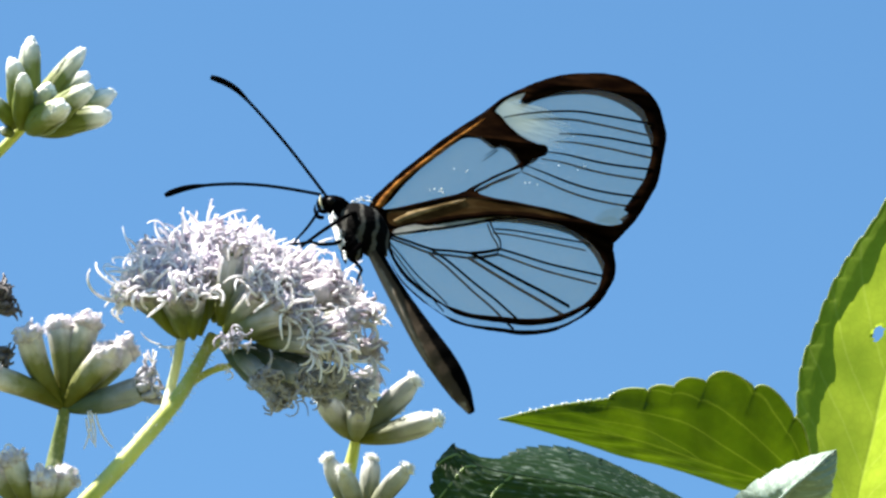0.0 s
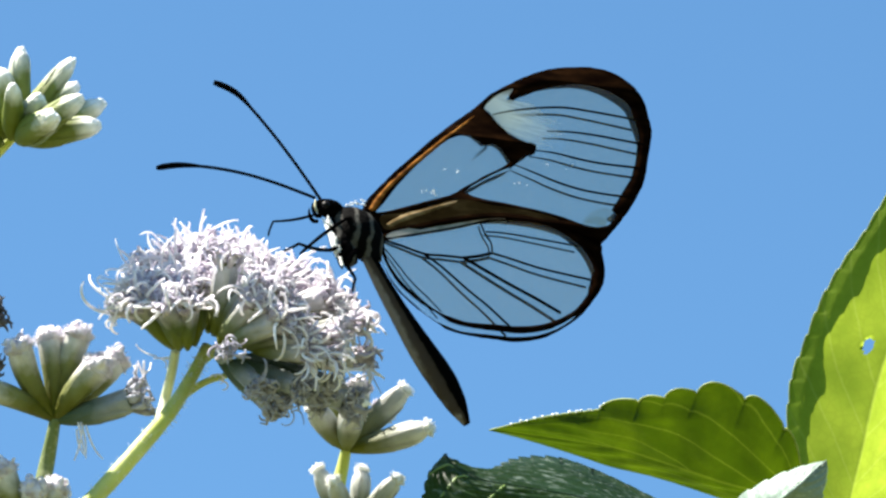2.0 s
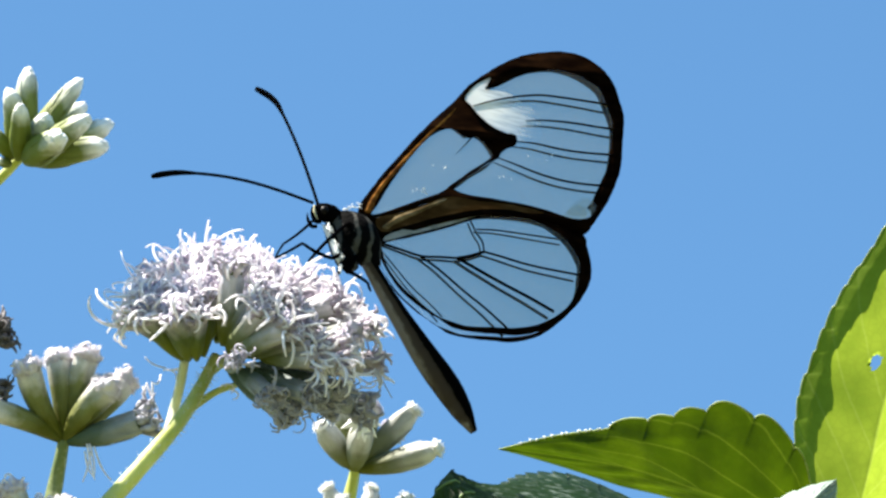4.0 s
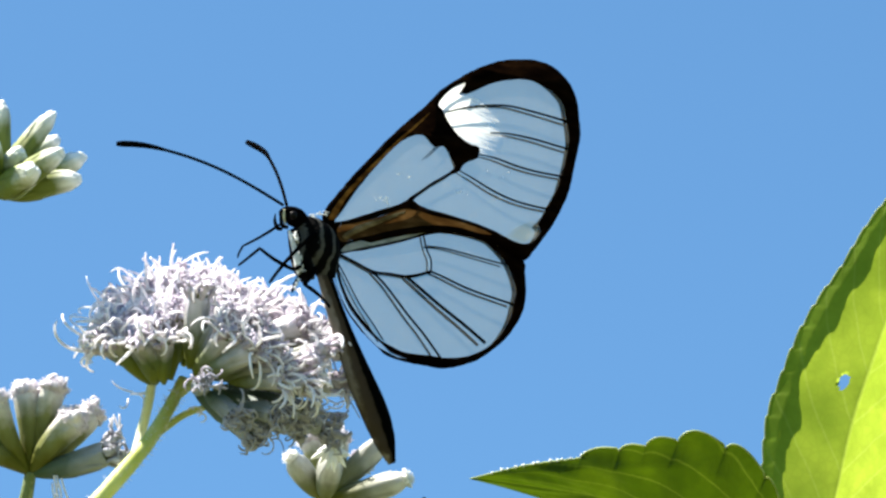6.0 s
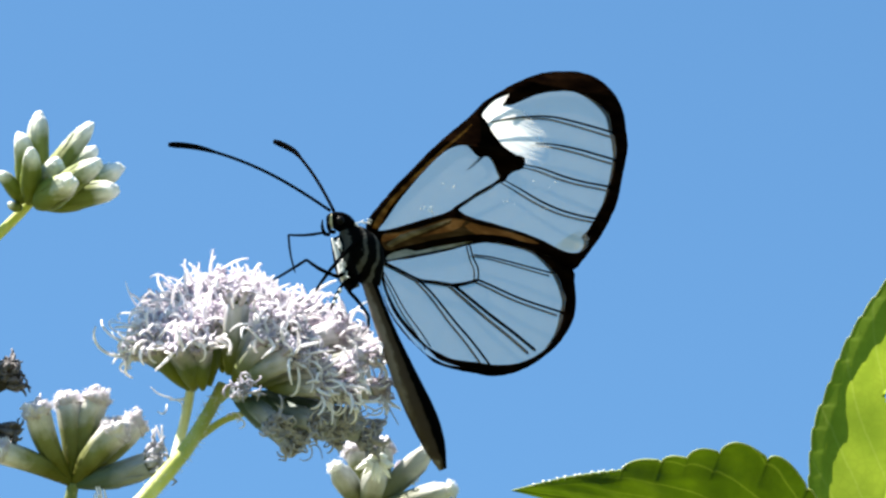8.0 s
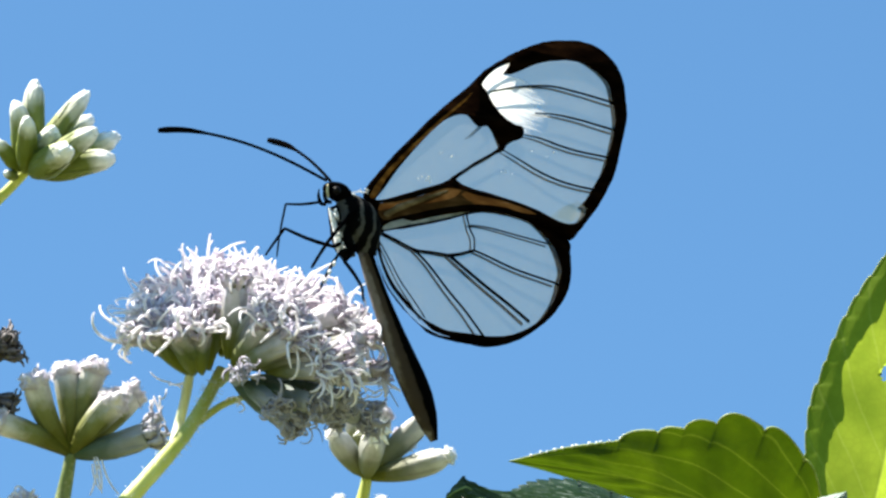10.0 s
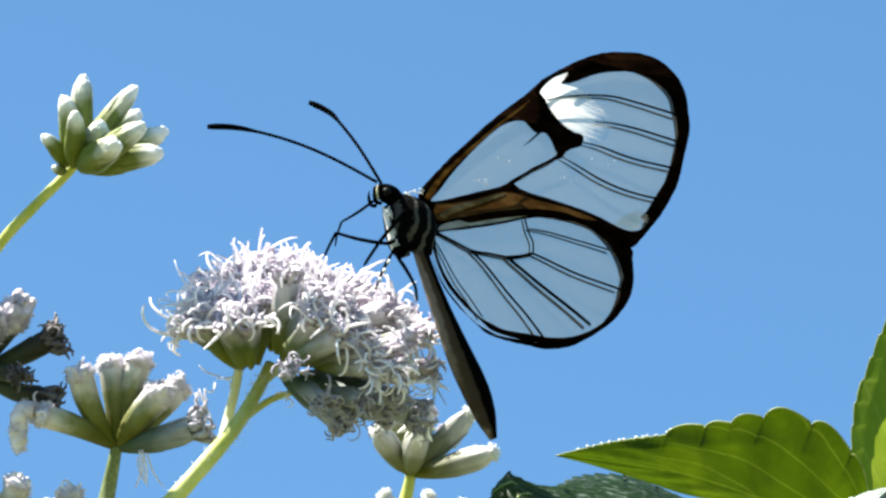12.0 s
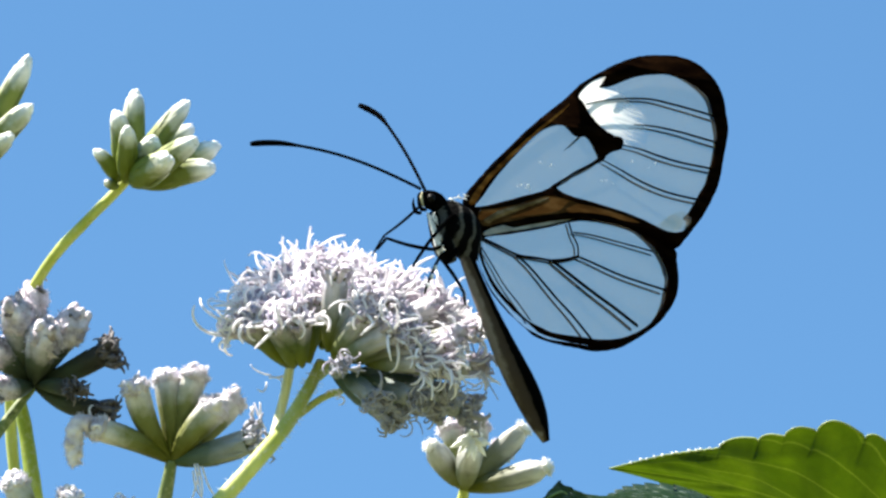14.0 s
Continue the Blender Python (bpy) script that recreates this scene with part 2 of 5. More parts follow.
ORANGE_BAND = band_material("orange_brown_scales", (0.07, 0.024, 0.004), (0.2, 0.075, 0.012), (0.36, 0.15, 0.03), 0.25, 0.05)
VEIN = plain("wing_vein", (0.001, 0.001, 0.001), (0.002, 0.002, 0.0018), 900, 0.7, 0.0)
ABDOMEN = abdomen_material()
THORAX = thorax_material()
BLACK_SKIN = plain("black_skin", (0.001, 0.001, 0.0012), (0.003, 0.0025, 0.0025), 1500, 0.7, 0.0, 0.0, 0.0)
EYE_SKIN = plain("eye_skin", (0.0012, 0.001, 0.001), (0.004, 0.003, 0.003), 1400, 0.45, 0.1, 0.0, 0.3)
FACE_SCALES = plain("cream_face_scales", (0.3, 0.27, 0.16), (0.5, 0.46, 0.3), 1500, 0.7, 0.1)
WHITE_HAIR = plain("white_hair", (0.7, 0.7, 0.68), (0.82, 0.82, 0.8), 1500, 0.7, 0.2, 0.1)
SOIL = plain("grassy_soil", (0.05, 0.075, 0.025), (0.12, 0.11, 0.06), 3, 0.9, 0.1)


# ---- building helpers ----
def V(*p):
    return Vector(p)


def spline(pts, n):
    """n + 1 even samples of a smooth curve through pts."""
    pts = [Vector(p) for p in pts]
    ext = [pts[0] * 2 - pts[1], *pts, pts[-1] * 2 - pts[-2]]
    dense = []
    for i in range(1, len(ext) - 2):
        a, b, c, d = ext[i - 1:i + 3]
        for s in range(16):
            f = s / 16
            dense.append(0.5 * (2 * b + (c - a) * f + (2 * a - 5 * b + 4 * c - d) * f * f + (3 * b - a - 3 * c + d) * f ** 3))
    dense.append(pts[-1])
    run = [0.0]
    for a, b in zip(dense, dense[1:]):
        run.append(run[-1] + (b - a).length)
    res, j = [], 0
    for i in range(n + 1):
        want = run[-1] * i / n
        while j < len(run) - 2 and run[j + 1] < want:
            j += 1
        f = (want - run[j]) / max(1e-9, run[j + 1] - run[j])
        res.append(dense[j].lerp(dense[j + 1], min(1.0, max(0.0, f))))
    return res


def closed(pts, n):
    """n samples of a smooth closed outline through flat points."""
    m = len(pts)
    ring = [Vector((*pts[i % m], 0)) for i in range(-2, m + 3)]
    dense = []
    for i in range(m):
        p0, p1, p2, p3 = ring[i + 1], ring[i + 2], ring[i + 3], ring[i + 4]
        for k in range(max(2, n // m)):
            f = k / max(2, n // m)
            dense.append(0.5 * (2 * p1 + (p2 - p0) * f + (2 * p0 - 5 * p1 + 4 * p2 - p3) * f * f + (3 * p1 - p0 - 3 * p2 + p3) * f ** 3))
    return dense


def mesh_of(name, bm, material, smooth=True):
    me = bpy.data.meshes.new(name)
    bm.to_mesh(me)
    bm.free()
    if smooth:
        for p in me.polygons:
            p.use_smooth = True
    me.materials.append(material)
    return me


def part(name, bm, material, parent, label=""):
    ob = new(name, mesh_of(name, bm, material))
    ob.parent = parent
    if label:
        tagged(ob, label)
    return ob


def sized(bm):
    bmesh.ops.scale(bm, vec=(MM, MM, MM), verts=bm.verts)
    return bm


def tube(bm, pts, radii, sides=8, uv=None, cap=True):
    """A tapering tube along pts; radii: a list or one radius."""
    pts = [Vector(p) for p in pts]
    n = len(pts)
    rr = radii if isinstance(radii, (list, tuple)) else [radii] * n
    if len(rr) != n:
        rr = [rr[min(len(rr) - 1, int(i * (len(rr) - 1) / (n - 1)))] * (1 - (i * (len(rr) - 1) / (n - 1)) % 1)
              + rr[min(len(rr) - 1, int(i * (len(rr) - 1) / (n - 1)) + 1)] * ((i * (len(rr) - 1) / (n - 1)) % 1) for i in range(n)]
    side = None
    rings = []
    for i, p in enumerate(pts):
        d = (pts[min(n - 1, i + 1)] - pts[max(0, i - 1)]).normalized()
        if side is None:
            side = d.orthogonal().normalized()
        side = (side - d * side.dot(d)).normalized()
        up = d.cross(side)
        rings.append([bm.verts.new(p + (side * math.cos(a) + up * math.sin(a)) * rr[i])
                      for a in (2 * math.pi * k / sides for k in range(sides))])
    layer = bm.loops.layers.uv.verify() if uv else None
    for i in range(n - 1):
        for k in range(sides):
            f = bm.faces.new((rings[i][k], rings[i][(k + 1) % sides], rings[i + 1][(k + 1) % sides], rings[i + 1][k]))
            if uv:
                for lp, (a, b) in zip(f.loops, ((k, i), (k + 1, i), (k + 1, i + 1), (k, i + 1))):
                    lp[layer].uv = (a / sides, b / (n - 1))
    if cap:
        bm.faces.new(rings[0][::-1])
        bm.faces.new(rings[-1])
    return rings


def thing(name, at, label, category, group=""):
    """An Empty at a place of the plan, to which parts are added in the plan's millimetres from there."""
    ob = new(name)
    ob.empty_display_size = 0.004
    ob.matrix_basis = PLAN @ Matrix.Translation(Vector(at) * MM)
    ob["at"] = list(at)
    return tagged(ob, label, category, group)


def ground_under(at, x, y):
    """The place on the ground at x, y (metres), seen from a thing at a place of the plan, in its millimetres."""
    return (PLAN.inverted() @ Vector((x, y, -0.02))) / MM - Vector(at)


def rel(ob, p):
    return Vector(p) - Vector(ob["at"])


def stem(ob, pts, radii, material, name="stem", label="", root=None, sides=10):
    """A stem through places of the plan, running on to the ground at root when one is given."""
    bm = bmesh.new()
    p = [rel(ob, q) for q in pts]
    s = spline(p, 14 * (len(p) - 1))
    if root is not None:
        end = ground_under(ob["at"], *root)
        d = (s[-1] - s[-2]).normalized()
        low = [s[-1], s[-1] + d * 40, s[-1].lerp(end, 0.3) + d * 18, s[-1].lerp(end, 0.65), end]
        s = s[:-1] + spline(low, 30)
    n = len(s)
    rr = []
    for i in range(n):
        f = i / (n - 1)
        r = radii[0] + (radii[1] - radii[0]) * min(1.0, f * (2.2 if root else 1.0))
        rr.append(r * (1 + 0.07 * noise.noise(s[i] * 0.5)))
    tube(bm, s, rr, sides)
    return part(name, sized(bm), material, ob, label)


def hairs(ob, pts, radius, count, material, seed, length=0.5):
    """Short pale hairs along a stem."""
    rnd = random.Random(seed)
    bm = bmesh.new()
    s = spline([rel(ob, q) for q in pts], 60)
    for _ in range(count):
        i = rnd.randrange(1, 59)
        d = (s[i + 1] - s[i]).normalized()
        o = d.orthogonal().normalized()
        o.rotate(Matrix.Rotation(rnd.uniform(0, 6.283), 3, d))
        a = s[i] + o * radius * 0.9
        b = a + (o + d * rnd.uniform(-0.5, 0.5)) * length * rnd.uniform(0.4, 1)
        tube(bm, [a, a.lerp(b, 0.5) + d * 0.05, b], [0.035, 0.028, 0.012], 3)
    return part("stem_hair", sized(bm), material, ob)


def axes(d):
    d = d.normalized()
    o = d.orthogonal().normalized()
    return d, o, d.cross(o)


def thread(bm, a, d, length, curl, rnd, r=0.11, lift=0.0, seg=9):
    """One curling style branch that starts at a along d."""
    p, d = Vector(a), Vector(d).normalized()
    ax = Matrix.Rotation(rnd.uniform(0, 6.283), 3, d) @ d.orthogonal().normalized()
    pts = [p.copy()]
    for i in range(seg):
        d = (Matrix.Rotation(curl / seg * (0.3 + 1.4 * i / seg), 3, ax) @ d + Vector((0, lift / seg, 0))).normalized()
        p = p + d * length / seg
        pts.append(p.copy())
    tube(bm, pts, [r * 0.85, r, r * 0.95, r * 0.85, r * 0.5], 5)


def wool(bm, centre, d, radius, height, rnd, hair=300):
    """A woolly knob: an uneven soft cap with very fine fuzz standing out of it."""
    d, o, q = axes(d)
    made = bmesh.ops.create_icosphere(bm, subdivisions=4, radius=1.0)["verts"]
    off = V(rnd.uniform(0, 90), rnd.uniform(0, 90), rnd.uniform(0, 90))
    for v in made:
        n = v.co.normalized()
        lump = 1 + 0.16 * noise.noise(n * 1.9 + off) + 0.13 * noise.noise(n * 4.5 + off) + 0.06 * noise.noise(n * 11 + off)
        up = n.z * min(1.0, 0.75 + 0.25 * abs(n.z)) * height
        v.co = centre + (o * n.x + q * n.y) * radius * lump * (1.0 + 0.12 * n.z) + d * up * lump
    for k in range(hair):
        n = made[rnd.randrange(len(made))].co
        way = ((n - centre).normalized() + d * 0.3 + V(rnd.gauss(0, 0.35), rnd.gauss(0, 0.35), rnd.gauss(0, 0.35))).normalized()
        ln = 0.18 + 0.32 * rnd.random() ** 2
        tube(bm, [n - way * 0.06, n + way * ln * 0.6, n + way * ln], [0.05, 0.045, 0.02], 3)


CUPS = {"bud": [0.3, 0.55, 0.76, 0.9, 0.98, 1.0, 0.98, 0.94, 0.89, 0.84, 0.79, 0.7, 0.45],
        "pod": [0.25, 0.44, 0.6, 0.73, 0.83, 0.9, 0.95, 0.98, 1.0, 0.99, 0.95, 0.8, 0.42],
        "open": [0.22, 0.42, 0.58, 0.7, 0.79, 0.86, 0.91, 0.94, 0.96, 0.97, 0.98, 0.98, 0.9],
        "half": [0.2, 0.34, 0.46, 0.57, 0.66, 0.74, 0.8, 0.85, 0.89, 0.92, 0.94, 0.95, 0.85]}


def flower_head(ob, base, tip, width, style, seed, threads=24, thread_length=5.0, name="flower_head", lift=0.5):
    """A composite flower head: a cup of bracts, a tuft of small florets or a woolly knob, and long thread-like styles."""
    rnd = random.Random(seed)
    cup_mat, tuft_mat, thread_mat = {"open": (OPEN_HEAD, PETAL, THREAD), "front": (OPEN_HEAD if base[0] < -13 else PALE_CUP, PETAL, THREAD), "half": (HALF_HEAD, FUZZ, THREAD), "pod": (POD_HEAD, WHITE_TIP, WHITE_TIP), "bud": (BUD_HEAD, WHITE_TIP, WHITE_TIP),
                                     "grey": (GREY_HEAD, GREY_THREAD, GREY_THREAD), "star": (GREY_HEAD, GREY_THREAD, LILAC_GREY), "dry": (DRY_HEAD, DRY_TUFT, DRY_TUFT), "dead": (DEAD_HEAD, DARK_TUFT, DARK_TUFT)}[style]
    b, t = rel(ob, base), rel(ob, tip)
    d, o, q = axes(t - b)
    ln = (t - b).length
    front = style == "front"
    cup = ln * {"bud": 0.97, "pod": 0.97, "open": 0.78, "front": 0.86, "half": 0.9, "dry": 0.86}.get(style, 0.86)
    r = width / 2
    prof = CUPS[{"bud": "bud", "pod": "pod", "half": "half", "dry": "half", "dead": "half"}.get(style, "open")]
    # cup
    bm = bmesh.new()
    bend = (o * rnd.uniform(-1, 1) + q * rnd.uniform(-1, 1)) * ln * 0.05
    axis = [b + d * cup * f + bend * math.sin(f * 3.14) for f in (i / 12 for i in range(13))]
    rings = tube(bm, axis, [r * x for x in prof], 18, uv=True)
    for i, ring in enumerate(rings):
        for k, v in enumerate(ring):
            v.co += (v.co - axis[i]) * (0.05 * math.cos(k * 2 * math.pi / 18 * 5 + i * 0.25) + rnd.uniform(-0.02, 0.02))
    head = part(name, sized(bm), cup_mat, ob)
    # bracts that lie along the cup
    count = 5 if style in ("bud", "pod", "half", "dry", "dead") else 6
    proud = 0.35 if style == "half" else 1.0
    for row, (f0, f1) in enumerate(((0.02, 0.55), (0.2, 0.96))):
        for k in range(count):
            a0 = 2 * math.pi * (k + 0.5 * row + rnd.uniform(-0.15, 0.15)) / count
            end = f1 * rnd.uniform(0.85, 1.04)
            bm = bmesh.new()
            layer = bm.loops.layers.uv.verify()
            rows = []
            for i in range(9):
                f = i / 8
                s = f0 + (end - f0) * f
                j = min(11, int(s * 12))
                c = axis[j].lerp(axis[j + 1], min(1.3, s * 12 - j))
                pr = prof[j] + (prof[j + 1] - prof[j]) * min(1, s * 12 - j)
                half = (math.pi / count) * 0.92 * math.sin(math.pi * (0.25 + 0.72 * f)) ** 0.8 + 0.02
                rad = r * pr * (1.02 + proud * (0.03 * row + 0.05 * f ** 3))
                rows.append([bm.verts.new(c + (o * math.cos(a0 + w * half) + q * math.sin(a0 + w * half)) * rad * (1.05 if w == 0 else 1.02 if abs(w) < 1 else 0.985)) for w in (-1, -0.5, 0, 0.5, 1)])
            for i in range(8):
                for w in range(4):
                    fc = bm.faces.new((rows[i][w], rows[i][w + 1], rows[i + 1][w + 1], rows[i + 1][w]))
                    for lp, (x, y) in zip(fc.loops, ((w, i), (w + 1, i), (w + 1, i + 1), (w, i + 1))):
                        lp[layer].uv = (x / 4, f0 + (end - f0) * y / 8)
            part("bract", sized(bm), cup_mat, head)
    # florets
    bm = bmesh.new()
    top = axis[-1]
    if style in ("bud", "pod"):
        for k in range(5):
            a = 2 * math.pi * k / 5 + seed
            s = top - d * 0.25 * ln * 0.3 + (o * math.cos(a) + q * math.sin(a)) * r * 0.2
            e = top + d * ln * 0.05 * rnd.uniform(0.4, 1.4) + (o * math.cos(a) + q * math.sin(a)) * r * 0.16
            tube(bm, spline([s - d * 0.3, s, e], 5), [r * 0.3, r * 0.36, r * 0.37, r * 0.34, r * 0.26, r * 0.1], 8)
        if style == "pod":
            wool(bm, top - d * r * 0.1, d, r * 0.62, r * 0.5, rnd, 160)
    elif style in ("half", "dry"):
        wool(bm, axis[-1] - d * r * (0.1 if style == "half" else 0.9), d, r * (1.06 if style == "half" else 1.1), r * (0.75 if style == "half" else 1.6), rnd)
        # a few blunt floret ends that stand out of the wool
        for k in range(3):
            a = k * 2.399 + seed
            p = axis[-1] + (o * math.cos(a) + q * math.sin(a)) * r * rnd.uniform(0.3, 0.8)
            g = r * rnd.uniform(0.26, 0.4)
            tube(bm, [p, p + d * r * 0.5, p + d * r * rnd.uniform(0.7, 0.8), p + d * r * rnd.uniform(0.85, 1.0)], [g, g * 1.05, g * 0.8, g * 0.3], 8)
    else:
        florets = 18 if style == "open" else 11
        for k in range(florets):
            a, w = k * 2.399, math.sqrt((k + 0.5) / florets)
            out = (o * math.cos(a) + q * math.sin(a))
            s = top + out * r * 0.8 * w - d * 0.6
            hgt = ln * {"open": 0.22, "front": 0.13}.get(style, 0.12) * rnd.uniform(0.6, 1.2) + 0.6
            e = s + d * hgt + out * r * (0.8 if style == "open" else 0.5) * w + Vector((rnd.uniform(-0.6, 0.6), rnd.uniform(-0.5, 0.4), rnd.uniform(-0.6, 0.6)))
            wide = r * rnd.uniform(0.2, 0.32)
            tube(bm, [s, s.lerp(e, 0.4) + out * 0.05, s.lerp(e, 0.75), e], [wide * 0.6, wide * 0.85, wide * 1.25, wide * 1.0], 6)
            for m in range(2 if style == "open" else 3):
                an = 2 * math.pi * m / 4 + k
                lobe = (o * math.cos(an) + q * math.sin(an))
                tube(bm, [e - d * 0.1, e + lobe * wide * 0.7 + d * wide * 0.8, e + lobe * wide * 2.0 + d * wide * rnd.uniform(0.2, 2.0), e + lobe * wide * 3.0 + d * wide * rnd.uniform(-0.8, 2.2)], [wide * 0.55, wide * 0.55, wide * 0.42, wide * 0.2], 5)
    part("floret_tuft", sized(bm), tuft_mat, head)
    # dark shrivelled crumbs that cling to a dry head
    if style == "dry":
        for k in range(3):
            a = 2.1 * k + seed
            p = axis[-1] + (o * math.cos(a) + q * math.sin(a)) * r * 1.05 - d * r * rnd.uniform(-0.3, 1.2)
            bm = bmesh.new()
            tube(bm, [p + V(rnd.gauss(0, 0.2), rnd.gauss(0, 0.2), rnd.gauss(0, 0.2)) * j for j in range(4)], [0.08, 0.22, 0.2, 0.06], 6)
            part("crumb", sized(bm), DARK_TUFT, head)
    # styles
    if style in ("half", "dry"):
        threads = min(threads, 3)
    if threads:
        bm = bmesh.new()
        threads = threads // 2 if style == "grey" else threads
        for k in range(threads):
            a, w = k * 2.399 + seed, math.sqrt((k + 0.5) / threads)
            out = (o * math.cos(a) + q * math.sin(a))
            s = top + out * r * (1.1 if style in ("open", "front") else 0.8) * w + d * ln * 0.06
            di = d * 0.7 + out * w * 1.0 + Vector((rnd.uniform(-.7, .7), rnd.uniform(-.4, .4), rnd.uniform(-.6, .6)))
            long = 1.45 if style == "open" and k % 7 == 0 else 0.92
            thread(bm, s, di, thread_length * long * rnd.uniform(0.5, 1.1), rnd.uniform(0.9, 3.4) if style in ("open", "front") else rnd.uniform(2.0, 6.0), rnd, rnd.uniform(0.13, 0.2) if style in ("open", "front") else rnd.uniform(0.1, 0.16), lift, 12)
        part("style_tuft", sized(bm), thread_mat, head)
    return head


def leaf(ob, left, mid, right, material, name="leaf", teeth=14, tooth=0.07, quilt=0.25, ribs=9, label="", n=168, m=9, hole=None, first=0.0, crenate=False, rib_size=1.0, curl=0.0, groove=0.4, fold=0.0, rake=1.3, fold_from=0.9, laterals=(), rim=0.0, beads=0):
    """A leaf blade between a left margin, a midrib and a right margin, with toothed edges and puffed fields between side veins."""
    L, M, R = (spline([rel(ob, q) for q in c], n) for c in (left, mid, right))
    bm = bmesh.new()
    layer = bm.loops.layers.uv.verify()
    grid = []
    for i in range(n + 1):
        f = i / n
        saw = (f * teeth) % 1.0
        notch = tooth * (1 - (1 - saw) ** 2 if saw < 0.85 else (1 - saw) / 0.15) * min(1, max(0, (f - first) * 8))
        if crenate:
            # blunt teeth that lean to the tip, then fine ones
            ends = (0.06, 0.18, 0.30, 0.42, 0.50, 0.57, 0.68)
            notch = 0.12 * tooth * abs(math.sin(f * 130)) * (f > 0.5)
            for a, b in zip(ends, ends[1:]):
                if a <= f < b:
                    k = (f - a) / (b - a)
                    notch = tooth * math.sin(math.pi * min(1.0, 0.12 + 0.88 * k ** 1.3)) ** 0.55 * min(1.0, (b - a) / 0.1)
        row = []
        for j in range(-m, m + 1):
            g = abs(j) / m
            edge = L[i] if j < 0 else R[i]
            w = edge - M[i]
            along = (M[min(n, i + 1)] - M[max(0, i - 1)]).normalized()
            nor = along.cross(w).normalized() if w.length > 1e-6 else V(0, 0, 1)
            if nor.z < 0:
                nor = -nor
            ph = f * ribs - g * rake
            puff = quilt * math.sin(math.pi * ph) ** 2 * math.sin(math.pi * min(1, g * 1.05)) * min(1, w.length / 4) ** 2
            nn = notch * (0.15 if crenate and j > 0 else 1)
            row.append(bm.verts.new(M[i] + w * g * (1 + nn * g ** 3) + along * nn * g ** 4 * w.length * 0.6 + nor * (puff - groove * math.exp(-(g * 7) ** 2) - curl * g ** 7 * min(1, w.length / 4) - (fold * max(0.0, g - fold_from - 0.02 * noise.noise(V(f * 14, 0, 3))) * w.length if j < 0 else 0.0))))
        grid.append(row)
    if hole:
        ci, cj = round(hole[0] * n), round(hole[1] * 2 * m)
        centre = grid[ci][cj].co.copy()
        for i in range(n + 1):
            for j in range(2 * m + 1):
                e = math.hypot((i / n - hole[0]) / hole[2], (j / (2 * m) - hole[1]) / hole[3])
                if 0.75 < e < 1.3:
                    a = math.atan2(i - ci, j - cj)
                    grid[i][j].co = centre + (grid[i][j].co - centre) * (1 + 0.08 * math.sin(3 * a + 1)) / e
    for i in range(n):
        for j in range(2 * m):
            if hole and ((i / n - hole[0]) / hole[2]) ** 2 + ((j / (2 * m) - hole[1]) / hole[3]) ** 2 < 1:
                continue
            f = bm.faces.new((grid[i][j], grid[i][j + 1], grid[i + 1][j + 1], grid[i + 1][j]))
            for lp, (a, b) in zip(f.loops, ((j, i), (j + 1, i), (j + 1, i + 1), (j, i + 1))):
                lp[layer].uv = (a / (2 * m), b / n)
    edge_line = [row[0].co.copy() for row in grid]
    spots = [[v.co + V(0, 0, 0.1) for v in row] for row in grid] if laterals else []
    blade = part(name, sized(bm), material, ob, label)
    for a, e, side in laterals:
        # a side vein from the midrib at a to the margin at e, standing out of the blade
        bm = bmesh.new()
        run = []
        for k in range(5):
            g = k / 4
            i, j = round((a + (e - a) * g ** 1.4) * n), round(m + side * m * g * 0.96)
            run.append(spots[i][j])
        tube(bm, spline(run, 16), [0.15, 0.14, 0.12, 0.08], 6)
        part("side_vein", sized(bm), SIDE_VEIN, blade)
    if rim:
        # pale margin tube; light on the rim is put into its colour
        bm = bmesh.new()
        tube(bm, [p + V(0, 0, 0.05) for p in edge_line], [rim, rim, rim, rim * 0.6], 5)
        part("margin", sized(bm), LEAF_RIM, blade)
        # beads of short white edge hair where asked, standing in for sparkle
        fuzz = random.Random(len(name) + n)
        for k in range(beads):
            p = edge_line[int(n * (0.66 + 0.3 * (k + fuzz.uniform(-0.3, 0.3)) / beads))]
            bm = bmesh.new()
            for _ in range(5):
                d = V(fuzz.gauss(0, 0.6), 1, fuzz.gauss(0, 0.6)).normalized() * fuzz.uniform(0.1, 0.3)
                tube(bm, [p - d * 0.2, p + d * 0.6, p + d], [0.13, 0.12, 0.05], 5)
            part("sparkle_hair", sized(bm), WHITE_TIP, blade)
    if rib_size == 0:
        return blade
    # midrib
    bm = bmesh.new()
    rib = [p + V(0, 0, 0.05) for p in M]
    tube(bm, rib[::4], [x * rib_size for x in (0.42, 0.34, 0.22, 0.08)], 7)
    part("midrib", sized(bm), material, blade)
    return blade


# ---- ground ----
bm = bmesh.new()
rings = []
for rad in (0.0001, 2, 10, 60, 400, 3000):
    rings.append([bm.verts.new((rad * math.cos(a), rad * math.sin(a), 0.0)) for a in (2 * math.pi * k / 48 for k in range(48))])
for a, b in zip(rings, rings[1:]):
    for k in range(48):
        bm.faces.new((a[k], b[k], b[(k + 1) % 48], a[(k + 1) % 48]))
bm.faces.new(rings[0][::-1])
ground = new("ground", mesh_of("ground", bm, SOIL))
tagged(ground, "flat ground of grass and bare soil", "ground", kind="structure")

